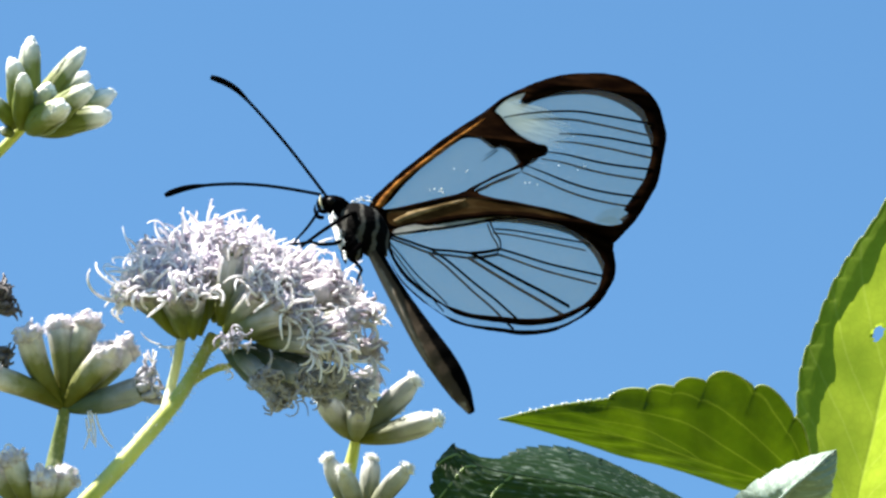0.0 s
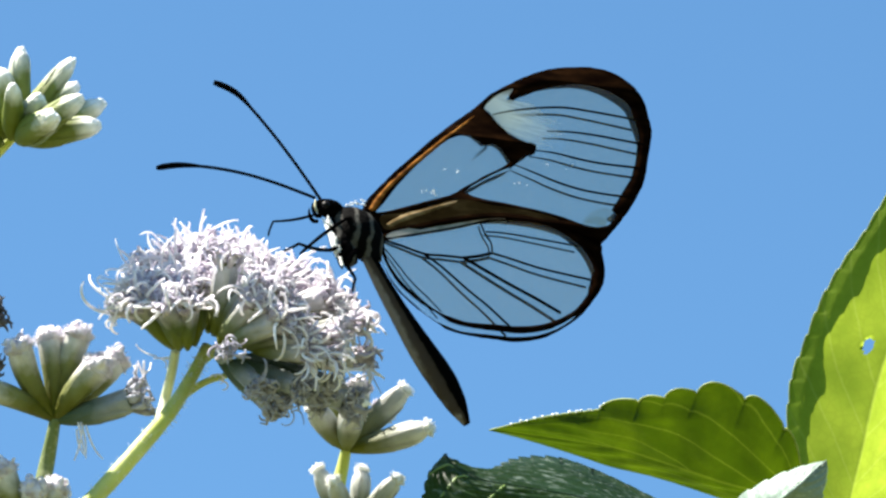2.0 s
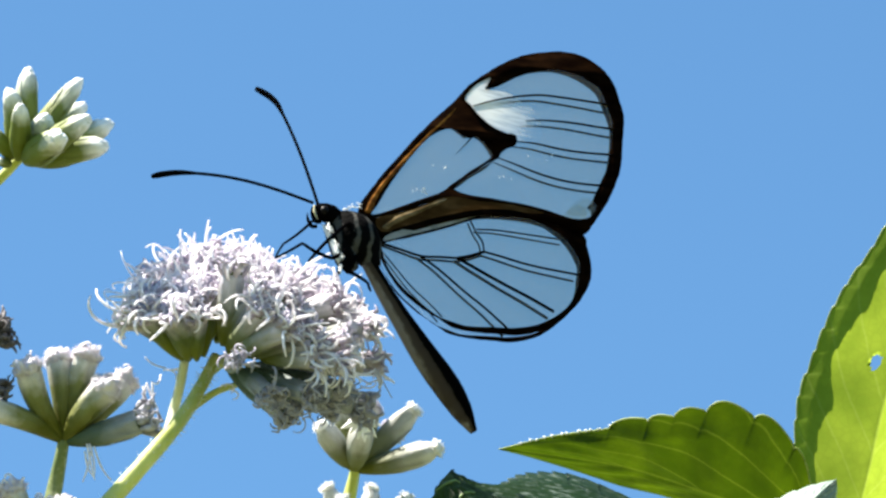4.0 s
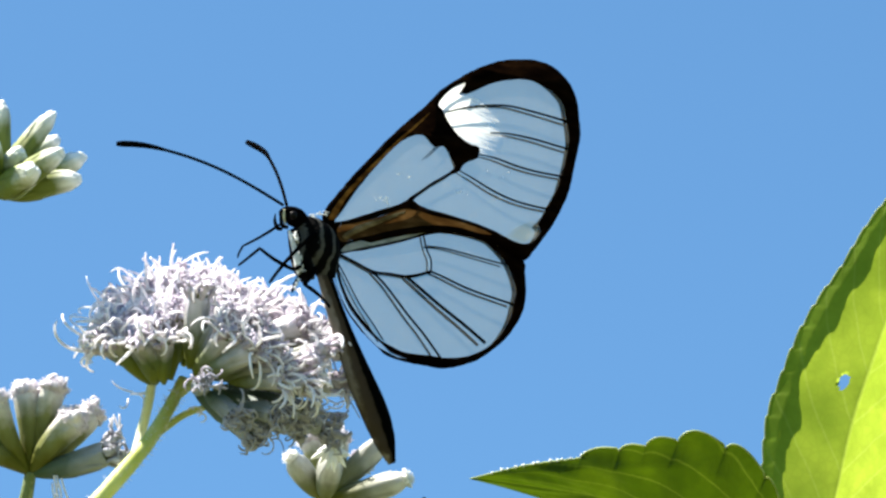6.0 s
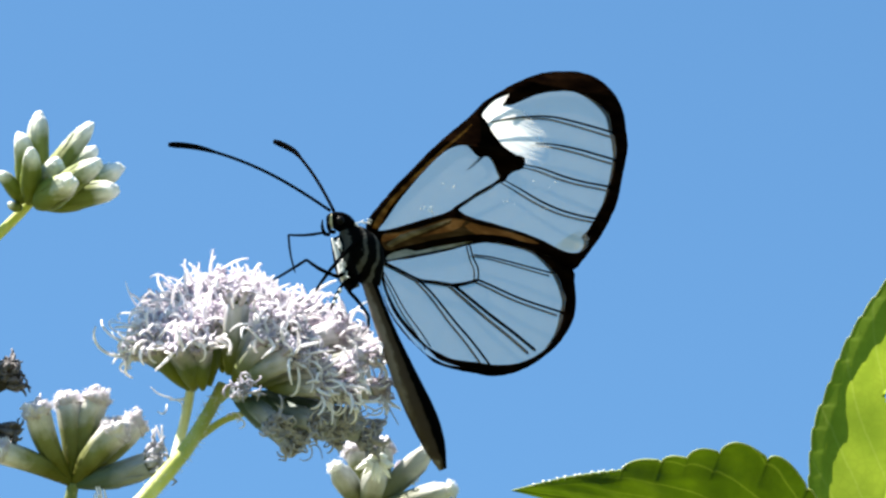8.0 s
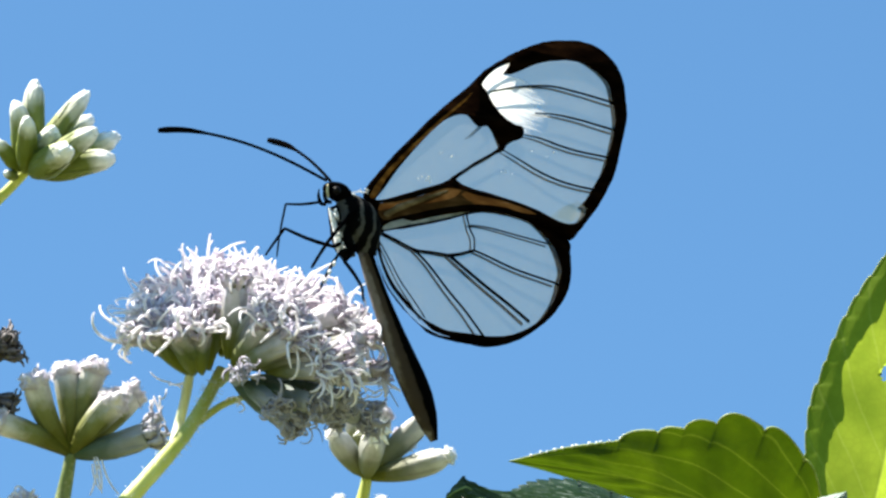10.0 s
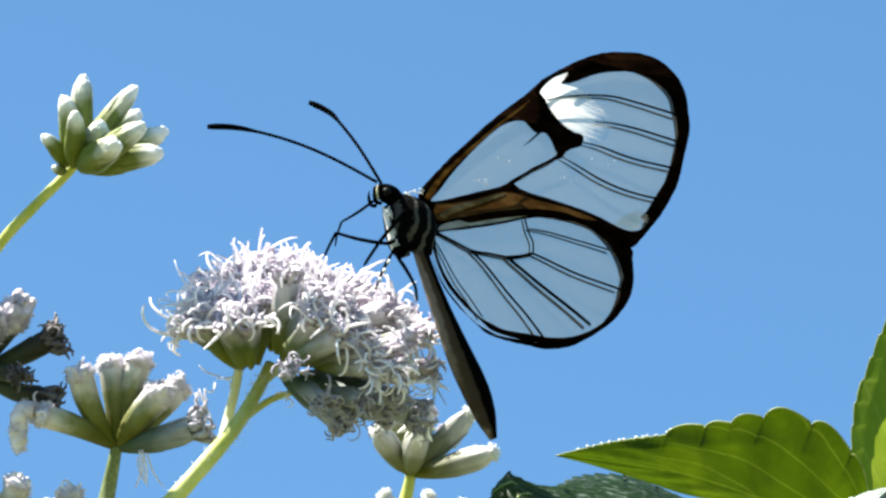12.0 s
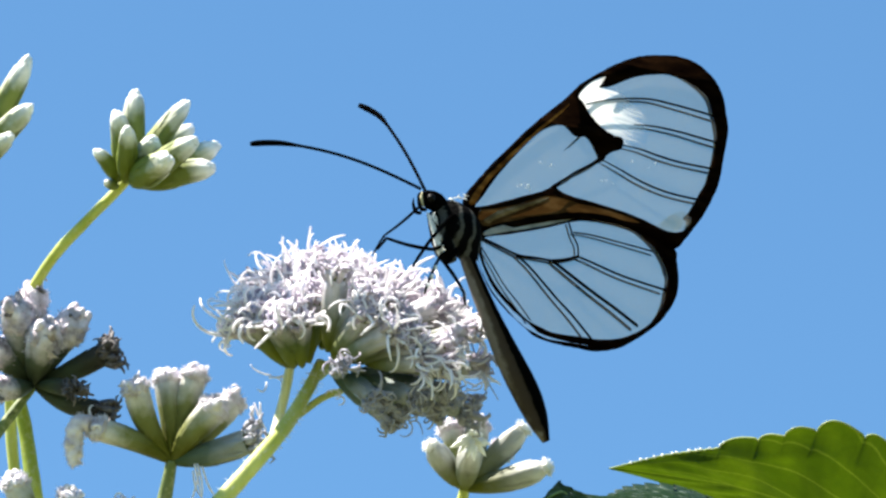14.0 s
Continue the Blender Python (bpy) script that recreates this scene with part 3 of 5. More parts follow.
# ---- main flower cluster ----
main = thing("flower_cluster", (-10.67, -6.9, 0), "round cluster of pale lilac thread-like flowers on a green stem", "flower", "flower clusters")
MAIN_TOP = (-12.4, -11.6, 2)
MAIN_STEM = [MAIN_TOP] + [(x * (1 - z / 650), y * (1 - z / 650), z) for x, y, z in ((-13.86, -14.44, 4), (-16.18, -18.21, 8), (-19.26, -21.87, 11), (-22.49, -25.5, 13), (-26.66, -29.82, 15))]
STILL_PARTS = [stem(main, MAIN_STEM, (0.62, 0.86), GREEN_STEM, root=(-0.03, 0.60)),
               hairs(main, MAIN_STEM, 0.7, 320, WHITE_TIP, 5, 0.65),
               stem(main, [(-15.6, -11.9, 3), (-16.1, -14.4, 1), (-16.8, -17.2, 0), (-17.3, -19.4, 3)], (0.5, 0.55), PALE_STEM, "side_stem")]
stem(main, [(-7.49, -13.42, -1), (-10.09, -14.44, 0), (-12.41, -15.31, 0), (-14.85, -17.05, 0)], (0.28, 0.4), GREEN_STEM, "side_stem")
stem(main, [(-10.67, -11.54, 0), (-11.83, -12.12, 0), (-12.99, -12.99, 0)], (0.5, 0.7), GREEN_STEM, "side_stem")
# base, tip, width, style, styles, length
DOME_HEADS = [
    ((-16.07, -10.96, -2), (-20.13, -5.15, -3), 2.6, "open", 28, 4.6),
    ((-15.89, -10.96, 0), (-21.11, -7.30, 1), 2.6, "open", 28, 4.6),
    ((-15.66, -10.85, -4), (-18.68, -3.41, -8), 2.6, "open", 28, 4.6),
    ((-15.2, -10.73, -3), (-16.65, -2.08, -5), 2.6, "open", 28, 4.6),
    ((-14.33, -10.61, -5), (-14.33, -1.21, -10), 2.6, "open", 28, 4.6),
    ((-13.46, -10.44, -3), (-12.18, -0.63, -6), 2.6, "open", 28, 4.6),
    ((-12.59, -10.27, -4), (-9.98, -1.09, -9), 2.6, "open", 28, 4.6),
    ((-11.72, -10.15, -3), (-7.95, -1.91, -3), 2.6, "open", 28, 4.6),
    ((-10.85, -10.15, -4), (-5.92, -2.95, -7), 2.6, "open", 28, 4.6),
    ((-9.98, -10.27, -3), (-3.89, -4.11, -4), 2.6, "open", 28, 4.6),
    ((-9.11, -10.44, -4), (-1.86, -4.45, -8), 2.6, "open", 28, 4.6),
    ((-8.24, -10.73, -3), (0.46, -5.95, -4), 2.6, "open", 28, 4.6),
    ((-7.37, -11.02, -4), (2.09, -7.4, -6), 2.6, "open", 28, 4.6),
    ((-15.49, -10.85, 0), (-16.07, -4.69, 1), 2.6, "open", 28, 4.6),
    ((-14.04, -10.61, 0), (-13.46, -3.65, 1.5), 2.6, "open", 28, 4.6),
    ((-12.01, -10.15, 0), (-8.82, -4.11, 2), 2.6, "open", 28, 4.6),
    ((-11.14, -10.15, 0), (-6.38, -4.98, 1), 2.6, "open", 28, 4.6),
    ((-14.91, -10.85, 1), (-18.1, -5.27, 1), 2.6, "open", 28, 4.6),
]
FRONT_HEADS = [
    ((-15.78, -11.77, 2), (-19.51, -5.02, 4.26), 2.9, "front", 16, 3.6),
    ((-15.37, -11.89, 4), (-17.4, -5.99, 6.82), 2.3, "front", 12, 3),
    ((-14.62, -11.77, 5), (-15.14, -5.22, 7.26), 2.9, "front", 14, 3.2),
    ((-13.69, -11.66, 3), (-13.03, -4.38, 4.7), 2.5, "front", 12, 3.2),
    ((-11.72, -10.44, 6), (-10.67, -1.73, 8.26), 2.7, "front", 12, 3.2),
    ((-11.31, -10.61, 6), (-7.38, -4.33, 8.26), 2.9, "front", 14, 3.2),
    ((-11.02, -10.73, 5), (-4.47, -5.16, 7.82), 2.8, "front", 12, 3.2),
    ((-10.79, -10.96, 6), (-3.19, -7.42, 8.26), 2.5, "front", 8, 3),
    ((-10.44, -11.31, 5), (-1.26, -10.26, 8.39), 2.6, "front", 12, 3.4),
    ((-5.92, -12.01, 1), (4.44, -11.74, 2.13), 2.7, "front", 10, 3),
    ((-6.5, -9.28, 1), (0.19, -5.35, 2.13), 2.7, "front", 14, 3.6),
    ((-5.92, -10.44, 3), (3.79, -7.82, 4.13), 2.7, "front", 12, 3.4),
    ((-6.5, -11.19, 4), (1.36, -9.36, 6.26), 2.6, "front", 8, 3),
]
# grey heads: shade under the cluster comes from their colour
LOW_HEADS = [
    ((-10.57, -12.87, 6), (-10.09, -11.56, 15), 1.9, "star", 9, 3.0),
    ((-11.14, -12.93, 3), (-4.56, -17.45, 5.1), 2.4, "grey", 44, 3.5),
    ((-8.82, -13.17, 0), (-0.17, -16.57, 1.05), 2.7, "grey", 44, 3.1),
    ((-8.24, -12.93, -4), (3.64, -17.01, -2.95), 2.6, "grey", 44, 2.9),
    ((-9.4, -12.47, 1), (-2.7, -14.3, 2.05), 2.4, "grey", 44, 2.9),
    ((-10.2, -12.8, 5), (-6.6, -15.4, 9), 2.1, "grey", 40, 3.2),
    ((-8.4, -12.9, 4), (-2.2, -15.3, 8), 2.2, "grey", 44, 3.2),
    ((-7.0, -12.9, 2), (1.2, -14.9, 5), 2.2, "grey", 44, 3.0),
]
NEAR_HEADS = [
    ((-15.7, -12.0, 4), (-19.8, -6.6, 8), 2.8, "front", 12, 3.8),
    ((-15.2, -12.0, 5), (-17.0, -7.0, 10), 2.9, "front", 13, 4.0),
    ((-14.3, -12.0, 6), (-14.2, -6.9, 9), 2.8, "front", 13, 4.0),
    ((-11.2, -11.0, 7), (-7.7, -6.2, 10), 2.9, "front", 17, 4.4),
    ((-10.9, -11.4, 7), (-4.6, -8.1, 10), 2.8, "front", 17, 4.6),
    ((-8.0, -11.6, 6), (-1.6, -11.6, 9), 2.7, "front", 18, 4.4),
    ((-6.0, -11.4, 6), (0.9, -12.0, 8), 2.6, "front", 18, 4.2),
]
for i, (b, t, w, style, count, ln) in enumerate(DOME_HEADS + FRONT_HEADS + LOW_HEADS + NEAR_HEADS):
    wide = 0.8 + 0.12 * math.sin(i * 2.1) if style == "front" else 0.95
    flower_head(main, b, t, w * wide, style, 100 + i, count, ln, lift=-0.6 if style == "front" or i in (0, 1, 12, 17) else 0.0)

rnd = random.Random(8)
for spot, count, ln in (((-21.1, -5.71, 4), 12, 5.0), ((-20.66, -4.61, -4), 8, 5.0), ((-17.63, -13.4, 0), 5, 3.2), ((-10.61, -14.35, 4), 4, 2.2), ((-3.96, -17.27, 7), 4, 5.0), ((2.66, -9.19, 2), 6, 4.0), ((2.96, -14.44, 0), 5, 4.0)):
    for k in range(count):
        bm = bmesh.new()
        thread(bm, rel(main, spot) + V(rnd.uniform(-1, 1), rnd.uniform(-0.6, 0.6), rnd.uniform(-1, 1)), V(rnd.uniform(-1, 1), rnd.uniform(-0.7, 0.4), rnd.uniform(-0.4, 0.4)), ln * rnd.uniform(0.6, 1.1), rnd.uniform(0.5, 4.0), rnd, 0.09)
        part("loose_thread", sized(bm), THREAD if spot[1] > -15 else GREY_THREAD, main)
bm = bmesh.new()
tube(bm, spline([rel(main, p) for p in [(2.43, -7.17, 2), (2.95, -9.77, 2), (3.94, -12.39, 1), (5.68, -15.49, 0)]], 14), [0.05, 0.08, 0.09, 0.05], 5)
part("loose_thread", sized(bm), GREY_THREAD, main)

# ---- left cluster, half open ----
half = thing("flower_cluster", (-28.07, -22.12, -4), "cluster of half-open lilac flower heads on a thin green stem", "flower", "flower clusters")
stem(half, [(-28.01, -21.83, -4), (-28.36, -23.87, -4), (-28.95, -26.79, -4), (-29.9, -31.36, -2)], (0.62, 0.9), DARK_STEM, root=(-0.045, 0.61))
for i, (t, w, style, count, ln) in enumerate((
        ((-32.11, -13.44, -2), 2.7, "half", 34, 1.6), ((-36.25, -18.07, -1), 2.5, "half", 60, 2.2), ((-28.8, -12.53, -6), 2.6, "half", 34, 1.6), ((-25.37, -12.1, -5), 2.6, "half", 34, 1.9),
        ((-23.07, -15.79, -3), 3.0, "half", 34, 1.7), ((-21.2, -15.25, -10), 2.6, "half", 34, 1.7), ((-18.73, -19.49, -2), 2.6, "grey", 20, 1.6))):
    flower_head(half, (-28.07, -22, -4), t, w * 1.03, style, 200 + i, count, ln, lift=-1.6 if i == 1 else 0.3)
droop = random.Random(77)
bm = bmesh.new()
hang = spline([rel(half, p) for p in ((-36.3, -17.9, -1), (-37.4, -18.0, -1), (-37.9, -19.4, -1), (-37.9, -21.2, -1), (-37.6, -22.2, -1))], 9)
for i, ring in enumerate(tube(bm, spline(hang, 26), [0.8, 0.95, 0.9, 0.85, 0.8, 0.55], 18)):
    for v in ring:
        v.co += V(noise.noise(v.co * 1.1), noise.noise(v.co * 1.1 + V(9, 0, 0)), noise.noise(v.co * 1.1 + V(0, 9, 0))) * 0.28
spots = [v.co.copy() for v in bm.verts]
for k in range(520):
    p, way = droop.choice(spots), V(droop.gauss(0, 1), droop.gauss(0, 1), droop.gauss(0, 1)).normalized()
    tube(bm, [p, p + way * 0.2, p + way * droop.uniform(0.25, 0.45)], [0.05, 0.045, 0.02], 3)
part("floret_tuft", sized(bm), FUZZ, half, "drooping woolly florets")
for k in range(9):
    spot, ln = (((-25.3, -22.6, -3), 4.2), ((-19.26, -16.33, -6), 3.0))[k % 2]
    bm = bmesh.new()
    thread(bm, rel(half, spot) + V(rnd.uniform(-0.8, 0.8), rnd.uniform(-0.3, 0.5), rnd.uniform(-0.6, 0.6)), V(rnd.uniform(-0.25, 0.35), -1, rnd.uniform(-0.3, 0.3)), ln * rnd.uniform(0.6, 1.1), rnd.uniform(0.2, 1.6), rnd, 0.12)
    part("loose_thread", sized(bm), THREAD, half)

# ---- small cluster under the butterfly ----
small = thing("flower_cluster", (2.32, -25.41, -17), "small cluster of white-tipped flower buds opening below the butterfly", "flower", "flower clusters")
stem(small, [(2.32, -25.06, -17), (1.85, -27.32, -17), (0.95, -30.84, -16)], (0.55, 0.85), GREEN_STEM, root=(0.0, 0.62))
for i, (t, w, style, count, ln) in enumerate((
        ((-1.42, -20.38, -14), 2.4, "pod", 0, 0), ((0.66, -18.35, -20), 2.6, "half", 12, 1.8), ((3.82, -17.97, -19), 2.4, "half", 14, 2.6), ((8.7, -18.72, -18), 2.4, "pod", 0, 0),
        ((11.16, -22.85, -15), 2.5, "pod", 0, 0), ((3.18, -20.35, -11), 2.5, "pod", 0, 3.0), ((6.66, -20.93, -22), 2.4, "half", 8, 1.4))):
    flower_head(small, (2.32, -25.29, -17), t, w, style, 300 + i, count, ln)

burst = random.Random(31)
for k in range(13):
    a = 2 * math.pi * k / 13 + burst.uniform(-0.15, 0.15)
    d = V(math.cos(a), math.sin(a) - 0.25, burst.uniform(0.1, 0.7)).normalized()
    p = rel(small, (3.1, -19.5, -8.4))
    far = burst.uniform(1.5, 2.7) * (1.0 if d.y < 0 else 0.7)
    bm = bmesh.new()
    tube(bm, spline([p, p + d * far * 0.5 + V(0, 0, 0.25), p + d * far + V(0, -0.1, -0.2)], 8), [0.12, 0.24, 0.3, 0.26, 0.05], 6)
    part("ray_floret", sized(bm), WHITE_TIP, small)

# ---- lower clusters, mostly below the view ----
low = thing("flower_cluster", (3.17, -34, -8), "low cluster of white-tipped flower buds", "flower", "flower clusters")
stem(low, [(3.17, -33.7, -8), (2.99, -37.52, -8)], (0.55, 0.85), GREEN_STEM, root=(0.01, 0.61))
for i, t in enumerate(((-0.7, -26.54, -8), (4.06, -26.74, -10), (7.84, -27.57, -6), (0.93, -27.66, -4))):
    flower_head(low, (3.17, -33.7, -8), t, 1.95, "pod", 340 + i, 0, 1.5)
low2 = thing("flower_cluster", (-30.78, -33.1, -2), "low cluster of half-open lilac flower heads", "flower", "flower clusters")
stem(low2, [(-30.78, -32.81, -2), (-30.28, -37.06, 0)], (0.55, 0.85), GREEN_STEM, root=(-0.04, 0.60))
for i, t in enumerate(((-33.17, -25.97, -1), (-27.11, -27.98, -2), (-35.25, -27.95, -4), (-29.52, -28.07, 0))):
    flower_head(low2, (-30.78, -32.81, -2), t, 2.6, "half", 360 + i, 14, 2.6)
low3 = thing("flower_cluster", (-41.54, -31.94, -2), "low cluster of faded pinkish flower heads", "flower", "flower clusters")
stem(low3, [(-41.54, -31.65, -2), (-40.83, -35.9, 0)], (0.55, 0.85), DARK_STEM, root=(-0.055, 0.60))
for i, t in enumerate(((-44.26, -23.18, -1), (-37.93, -25.07, -2), (-41.08, -27.08, -4))):
    flower_head(low3, (-41.54, -31.65, -2), t, 2.8, "half", 380 + i, 14, 1.8)

# ---- withered cluster ----
dry = thing("flower_cluster", (-42.67, -14.58, -6), "withered cluster of brown and pinkish-grey flower heads on a green stem", "flower", "flower clusters")
stem(dry, [(-42.5, -14.28, -6), (-44.65, -17.18, -5), (-47.5, -20.95, -4)], (0.5, 0.6), DARK_STEM, "side_stem")
stem(dry, [(-44.27, -14.62, -8), (-43.39, -18.73, -8), (-42.26, -25.81, -6), (-41.08, -32.62, -4)], (0.7, 0.95), MID_STEM, root=(-0.06, 0.61))
for i, (t, w, style, count, ln) in enumerate((
        ((-42.63, -2.88, -8), 2.8, "dry", 40, 1.5), ((-44.47, -4.9, -4), 3.4, "dry", 44, 1.2), ((-40.67, -7.51, -2), 3.3, "dry", 44, 1.3), ((-37.35, -6.15, -6), 3.3, "dry", 44, 1.4),
        ((-33.84, -10.34, -5), 2.5, "dead", 60, 2.2), ((-34.03, -17.13, -3), 2.2, "dead", 12, 1.8), ((-47.5, -9.28, -4), 2.8, "dry", 10, 1.4), ((-46.63, -14.44, 0), 2.4, "dry", 8, 1.6), ((-37.35, -14.44, 0), 1.9, "dead", 10, 1.8))):
    flower_head(dry, (-42.38, -14.11, -6), t, w, style, 400 + i, count, ln)

# ---- closed buds on a long stalk ----
buds = thing("flower_bud_cluster", (-32.96, 6.78, -5), "cluster of closed white-tipped green flower buds on a slender stalk", "flower bud", "bud clusters")
stem(buds, [(-32.67, 7.19, -5), (-33.84, 5.9, -5), (-37.05, 2.69, -5), (-40.33, -0.82, -6), (-43.1, -5.23, -8), (-44.83, -10.57, -12), (-45.27, -18.9, -14), (-43.95, -30.66, -12)], (0.52, 0.62), GREEN_STEM, root=(-0.062, 0.625))
for i, (b, t, w) in enumerate((
        ((-33.38, 6.94, -4), (-35.89, 10.2, -3), 1.3), ((-32.62, 7.18, -4), (-33.68, 14.22, -3), 1.9), ((-32.09, 7.19, -5), (-31.84, 16.27, -6), 2.1), ((-31.84, 7.2, -6), (-26.7, 15.23, -9), 1.9),
        ((-31.7, 7.17, -3), (-25.29, 11.19, 0), 2.1), ((-31.84, 6.97, -6), (-23.37, 10.86, -8), 2.1), ((-31.75, 6.77, -4), (-23.54, 8.39, -3), 2.2), ((-32.21, 7.06, -4), (-29.61, 11.4, -2), 2.3),
        ((-32.75, 6.93, -3), (-32.31, 12.51, 1), 1.7), ((-33.5, 6.48, -4), (-34.9, 6.93, -3), 0.8), ((-31.99, 6.76, -3), (-27.94, 9.29, 3), 2.4), ((-31.99, 7, -9), (-26.31, 12.8, -14), 1.9))):
    flower_head(buds, b, t, w * 1.25, "bud", 500 + i, 0, name="flower_bud")
buds2 = thing("flower_bud_cluster", (-50.14, 7.1, -8), "cluster of closed white-tipped flower buds at the edge of the plant", "flower bud", "bud clusters")
stem(buds2, [(-50.14, 7.57, -8), (-51.9, 1.23, -8), (-52.49, -9.34, -8)], (0.52, 0.7), GREEN_STEM, root=(-0.07, 0.62))
for i, (b, t, w) in enumerate((((-49.91, 8.28, -8), (-43.04, 19.88, -9), 2.6), ((-49.76, 7.67, -6), (-42.67, 14.79, -5), 2.8), ((-50.14, 8.28, -8), (-48.38, 18.85, -8), 2.4), ((-49.25, 7.64, -4), (-44.31, 11.66, 0), 2.4))):
    flower_head(buds2, b, t, w, "bud", 540 + i, 0, name="flower_bud")

# ---- leaves ----
shoot = thing("leafy_shoot", (53.32, -33.3, -36), "leafy shoot with a toothed bright green leaf", "plant", "leafy shoots")
stem(shoot, [(53.01, -31.77, -36), (53.62, -34.22, -36), (54.69, -39, -34)], (0.9, 1.2), GREEN_STEM, root=(0.05, 0.60))
leaf(shoot, [(52.4, -31.16, -36), (50.9, -25.7, -34), (47.33, -22.14, -33.5), (41.87, -20.45, -34), (35.87, -21.12, -36), (30.82, -21.78, -39.5), (24.52, -22.66, -44), (18.31, -24.17, -48)],
     [(52.89, -31.65, -36), (47.54, -30.69, -36.5), (43.89, -29.85, -37), (40.15, -28.67, -38), (36.08, -27.28, -40), (31.68, -26, -42), (25.8, -25.12, -45), (22.13, -24.68, -46.8), (18.25, -24.17, -48)],
     [(52.7, -32.08, -36), (48.25, -32.23, -38), (44.05, -31.44, -39.5), (40.08, -30.15, -41), (36.02, -28.98, -42.5), (31.79, -28.01, -44.5), (25.85, -26.23, -46.5), (21.54, -25.02, -47.6), (18.25, -24.23, -48)], LEAF_GREEN, "leaf", 6, 0.18, 0.4, 6, "bright green toothed leaf lit through by the sun", first=0.13, crenate=True, rib_size=0, groove=0.15, curl=-0.2, m=24, n=240, fold=0.32, fold_from=0.7, rim=0.11, beads=13)
tall = thing("leafy_shoot", (56.89, -38.44, -46), "tall folded yellow-green leaf with a toothed edge and a small hole", "plant", "leafy shoots")
stem(tall, [(56.89, -37.51, -46), (56.5, -39.32, -45), (56.11, -42.05, -44)], (0.8, 1.2), GREEN_STEM, root=(0.055, 0.60))
leaf(tall, [(56.58, -37.51, -46), (52.07, -32.25, -46.4), (51.05, -26.09, -47.7), (51.55, -18.89, -48.5), (52.9, -14.91, -49.1), (54.83, -10.17, -49.1), (57.2, -5.87, -49.85), (59.59, -2.44, -50.05), (62.57, 2.31, -50.55), (66.25, 7.01, -51.05), (69.42, 10.14, -51.55), (73.9, 15.17, -52.45), (78.16, 20.76, -53)],
     [(56.89, -37.82, -46), (57.72, -32.28, -47), (59.23, -26.47, -48), (61.06, -18.9, -49), (63.65, -11.43, -50), (66.15, -4.56, -50), (69.37, 2.31, -51), (73.23, 11.09, -52), (78.05, 20.86, -52)],
     [(57.2, -37.51, -46), (63.11, -33.18, -53), (66.15, -26.77, -56), (68.7, -20.38, -57), (69.96, -14.07, -57), (70.93, -6.49, -56), (71.56, -2.71, -56), (73.54, 6.1, -55), (76.07, 14.83, -54), (78.22, 20.76, -53)], LEAF_YELLOW, "leaf", 26, 0.025, 0.14, 11, "", hole=(0.375, 0.37, 0.015, 0.03), n=300, m=36, rib_size=0, curl=0.0, groove=0.08, fold=0.7, fold_from=0.84, rim=0.09)
grey = thing("leafy_shoot", (46.88, -32.29, 14), "small grey-green leaf with a pale sheen", "plant", "leafy shoots")
stem(grey, [(44.11, -31.21, 13), (46.45, -34.1, 12), (48.88, -38.78, 10)], (0.6, 0.9), GREEN_STEM, root=(0.045, 0.595))
leaf(grey, [(43.82, -31.21, 13), (40.19, -30.97, 12), (41.77, -28.89, 14), (45.03, -26.82, 16), (48.27, -25.43, 18), (50.11, -24.94, 19)],
     [(43.88, -31.49, 13), (44.4, -30.44, 17), (45.87, -28.61, 20), (47.48, -27.17, 21), (48.96, -25.8, 20), (50.17, -24.94, 19)],
     [(44.11, -31.32, 13), (47.86, -31.06, 16), (49.4, -29.83, 18), (49.77, -28.1, 19), (50.22, -26.41, 19), (50.22, -25, 19)], LEAF_GREY, "leaf", 8, 0.07, 0.25, 6)
dark = thing("leafy_shoot", (26.61, -35.35, 10), "dark green drooping leaf with a bluish sheen", "plant", "leafy shoots")
stem(dark, [(41.27, -34.53, 4), (44.73, -36.83, 4), (48.04, -41.32, 6)], (0.6, 1.0), GREEN_STEM, root=(0.04, 0.60))
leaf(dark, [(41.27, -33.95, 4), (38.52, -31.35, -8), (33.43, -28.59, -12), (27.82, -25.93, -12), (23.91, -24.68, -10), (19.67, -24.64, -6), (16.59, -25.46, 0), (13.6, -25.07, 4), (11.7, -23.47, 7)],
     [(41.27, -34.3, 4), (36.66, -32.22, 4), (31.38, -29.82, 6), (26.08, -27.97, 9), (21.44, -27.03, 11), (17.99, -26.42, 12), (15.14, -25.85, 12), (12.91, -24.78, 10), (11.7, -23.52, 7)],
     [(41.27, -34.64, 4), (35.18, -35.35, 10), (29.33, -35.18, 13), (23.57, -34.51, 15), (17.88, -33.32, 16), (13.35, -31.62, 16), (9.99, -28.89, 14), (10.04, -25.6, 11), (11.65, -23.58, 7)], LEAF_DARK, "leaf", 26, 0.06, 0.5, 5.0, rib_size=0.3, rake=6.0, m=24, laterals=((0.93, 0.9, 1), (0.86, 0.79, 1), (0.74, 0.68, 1)))

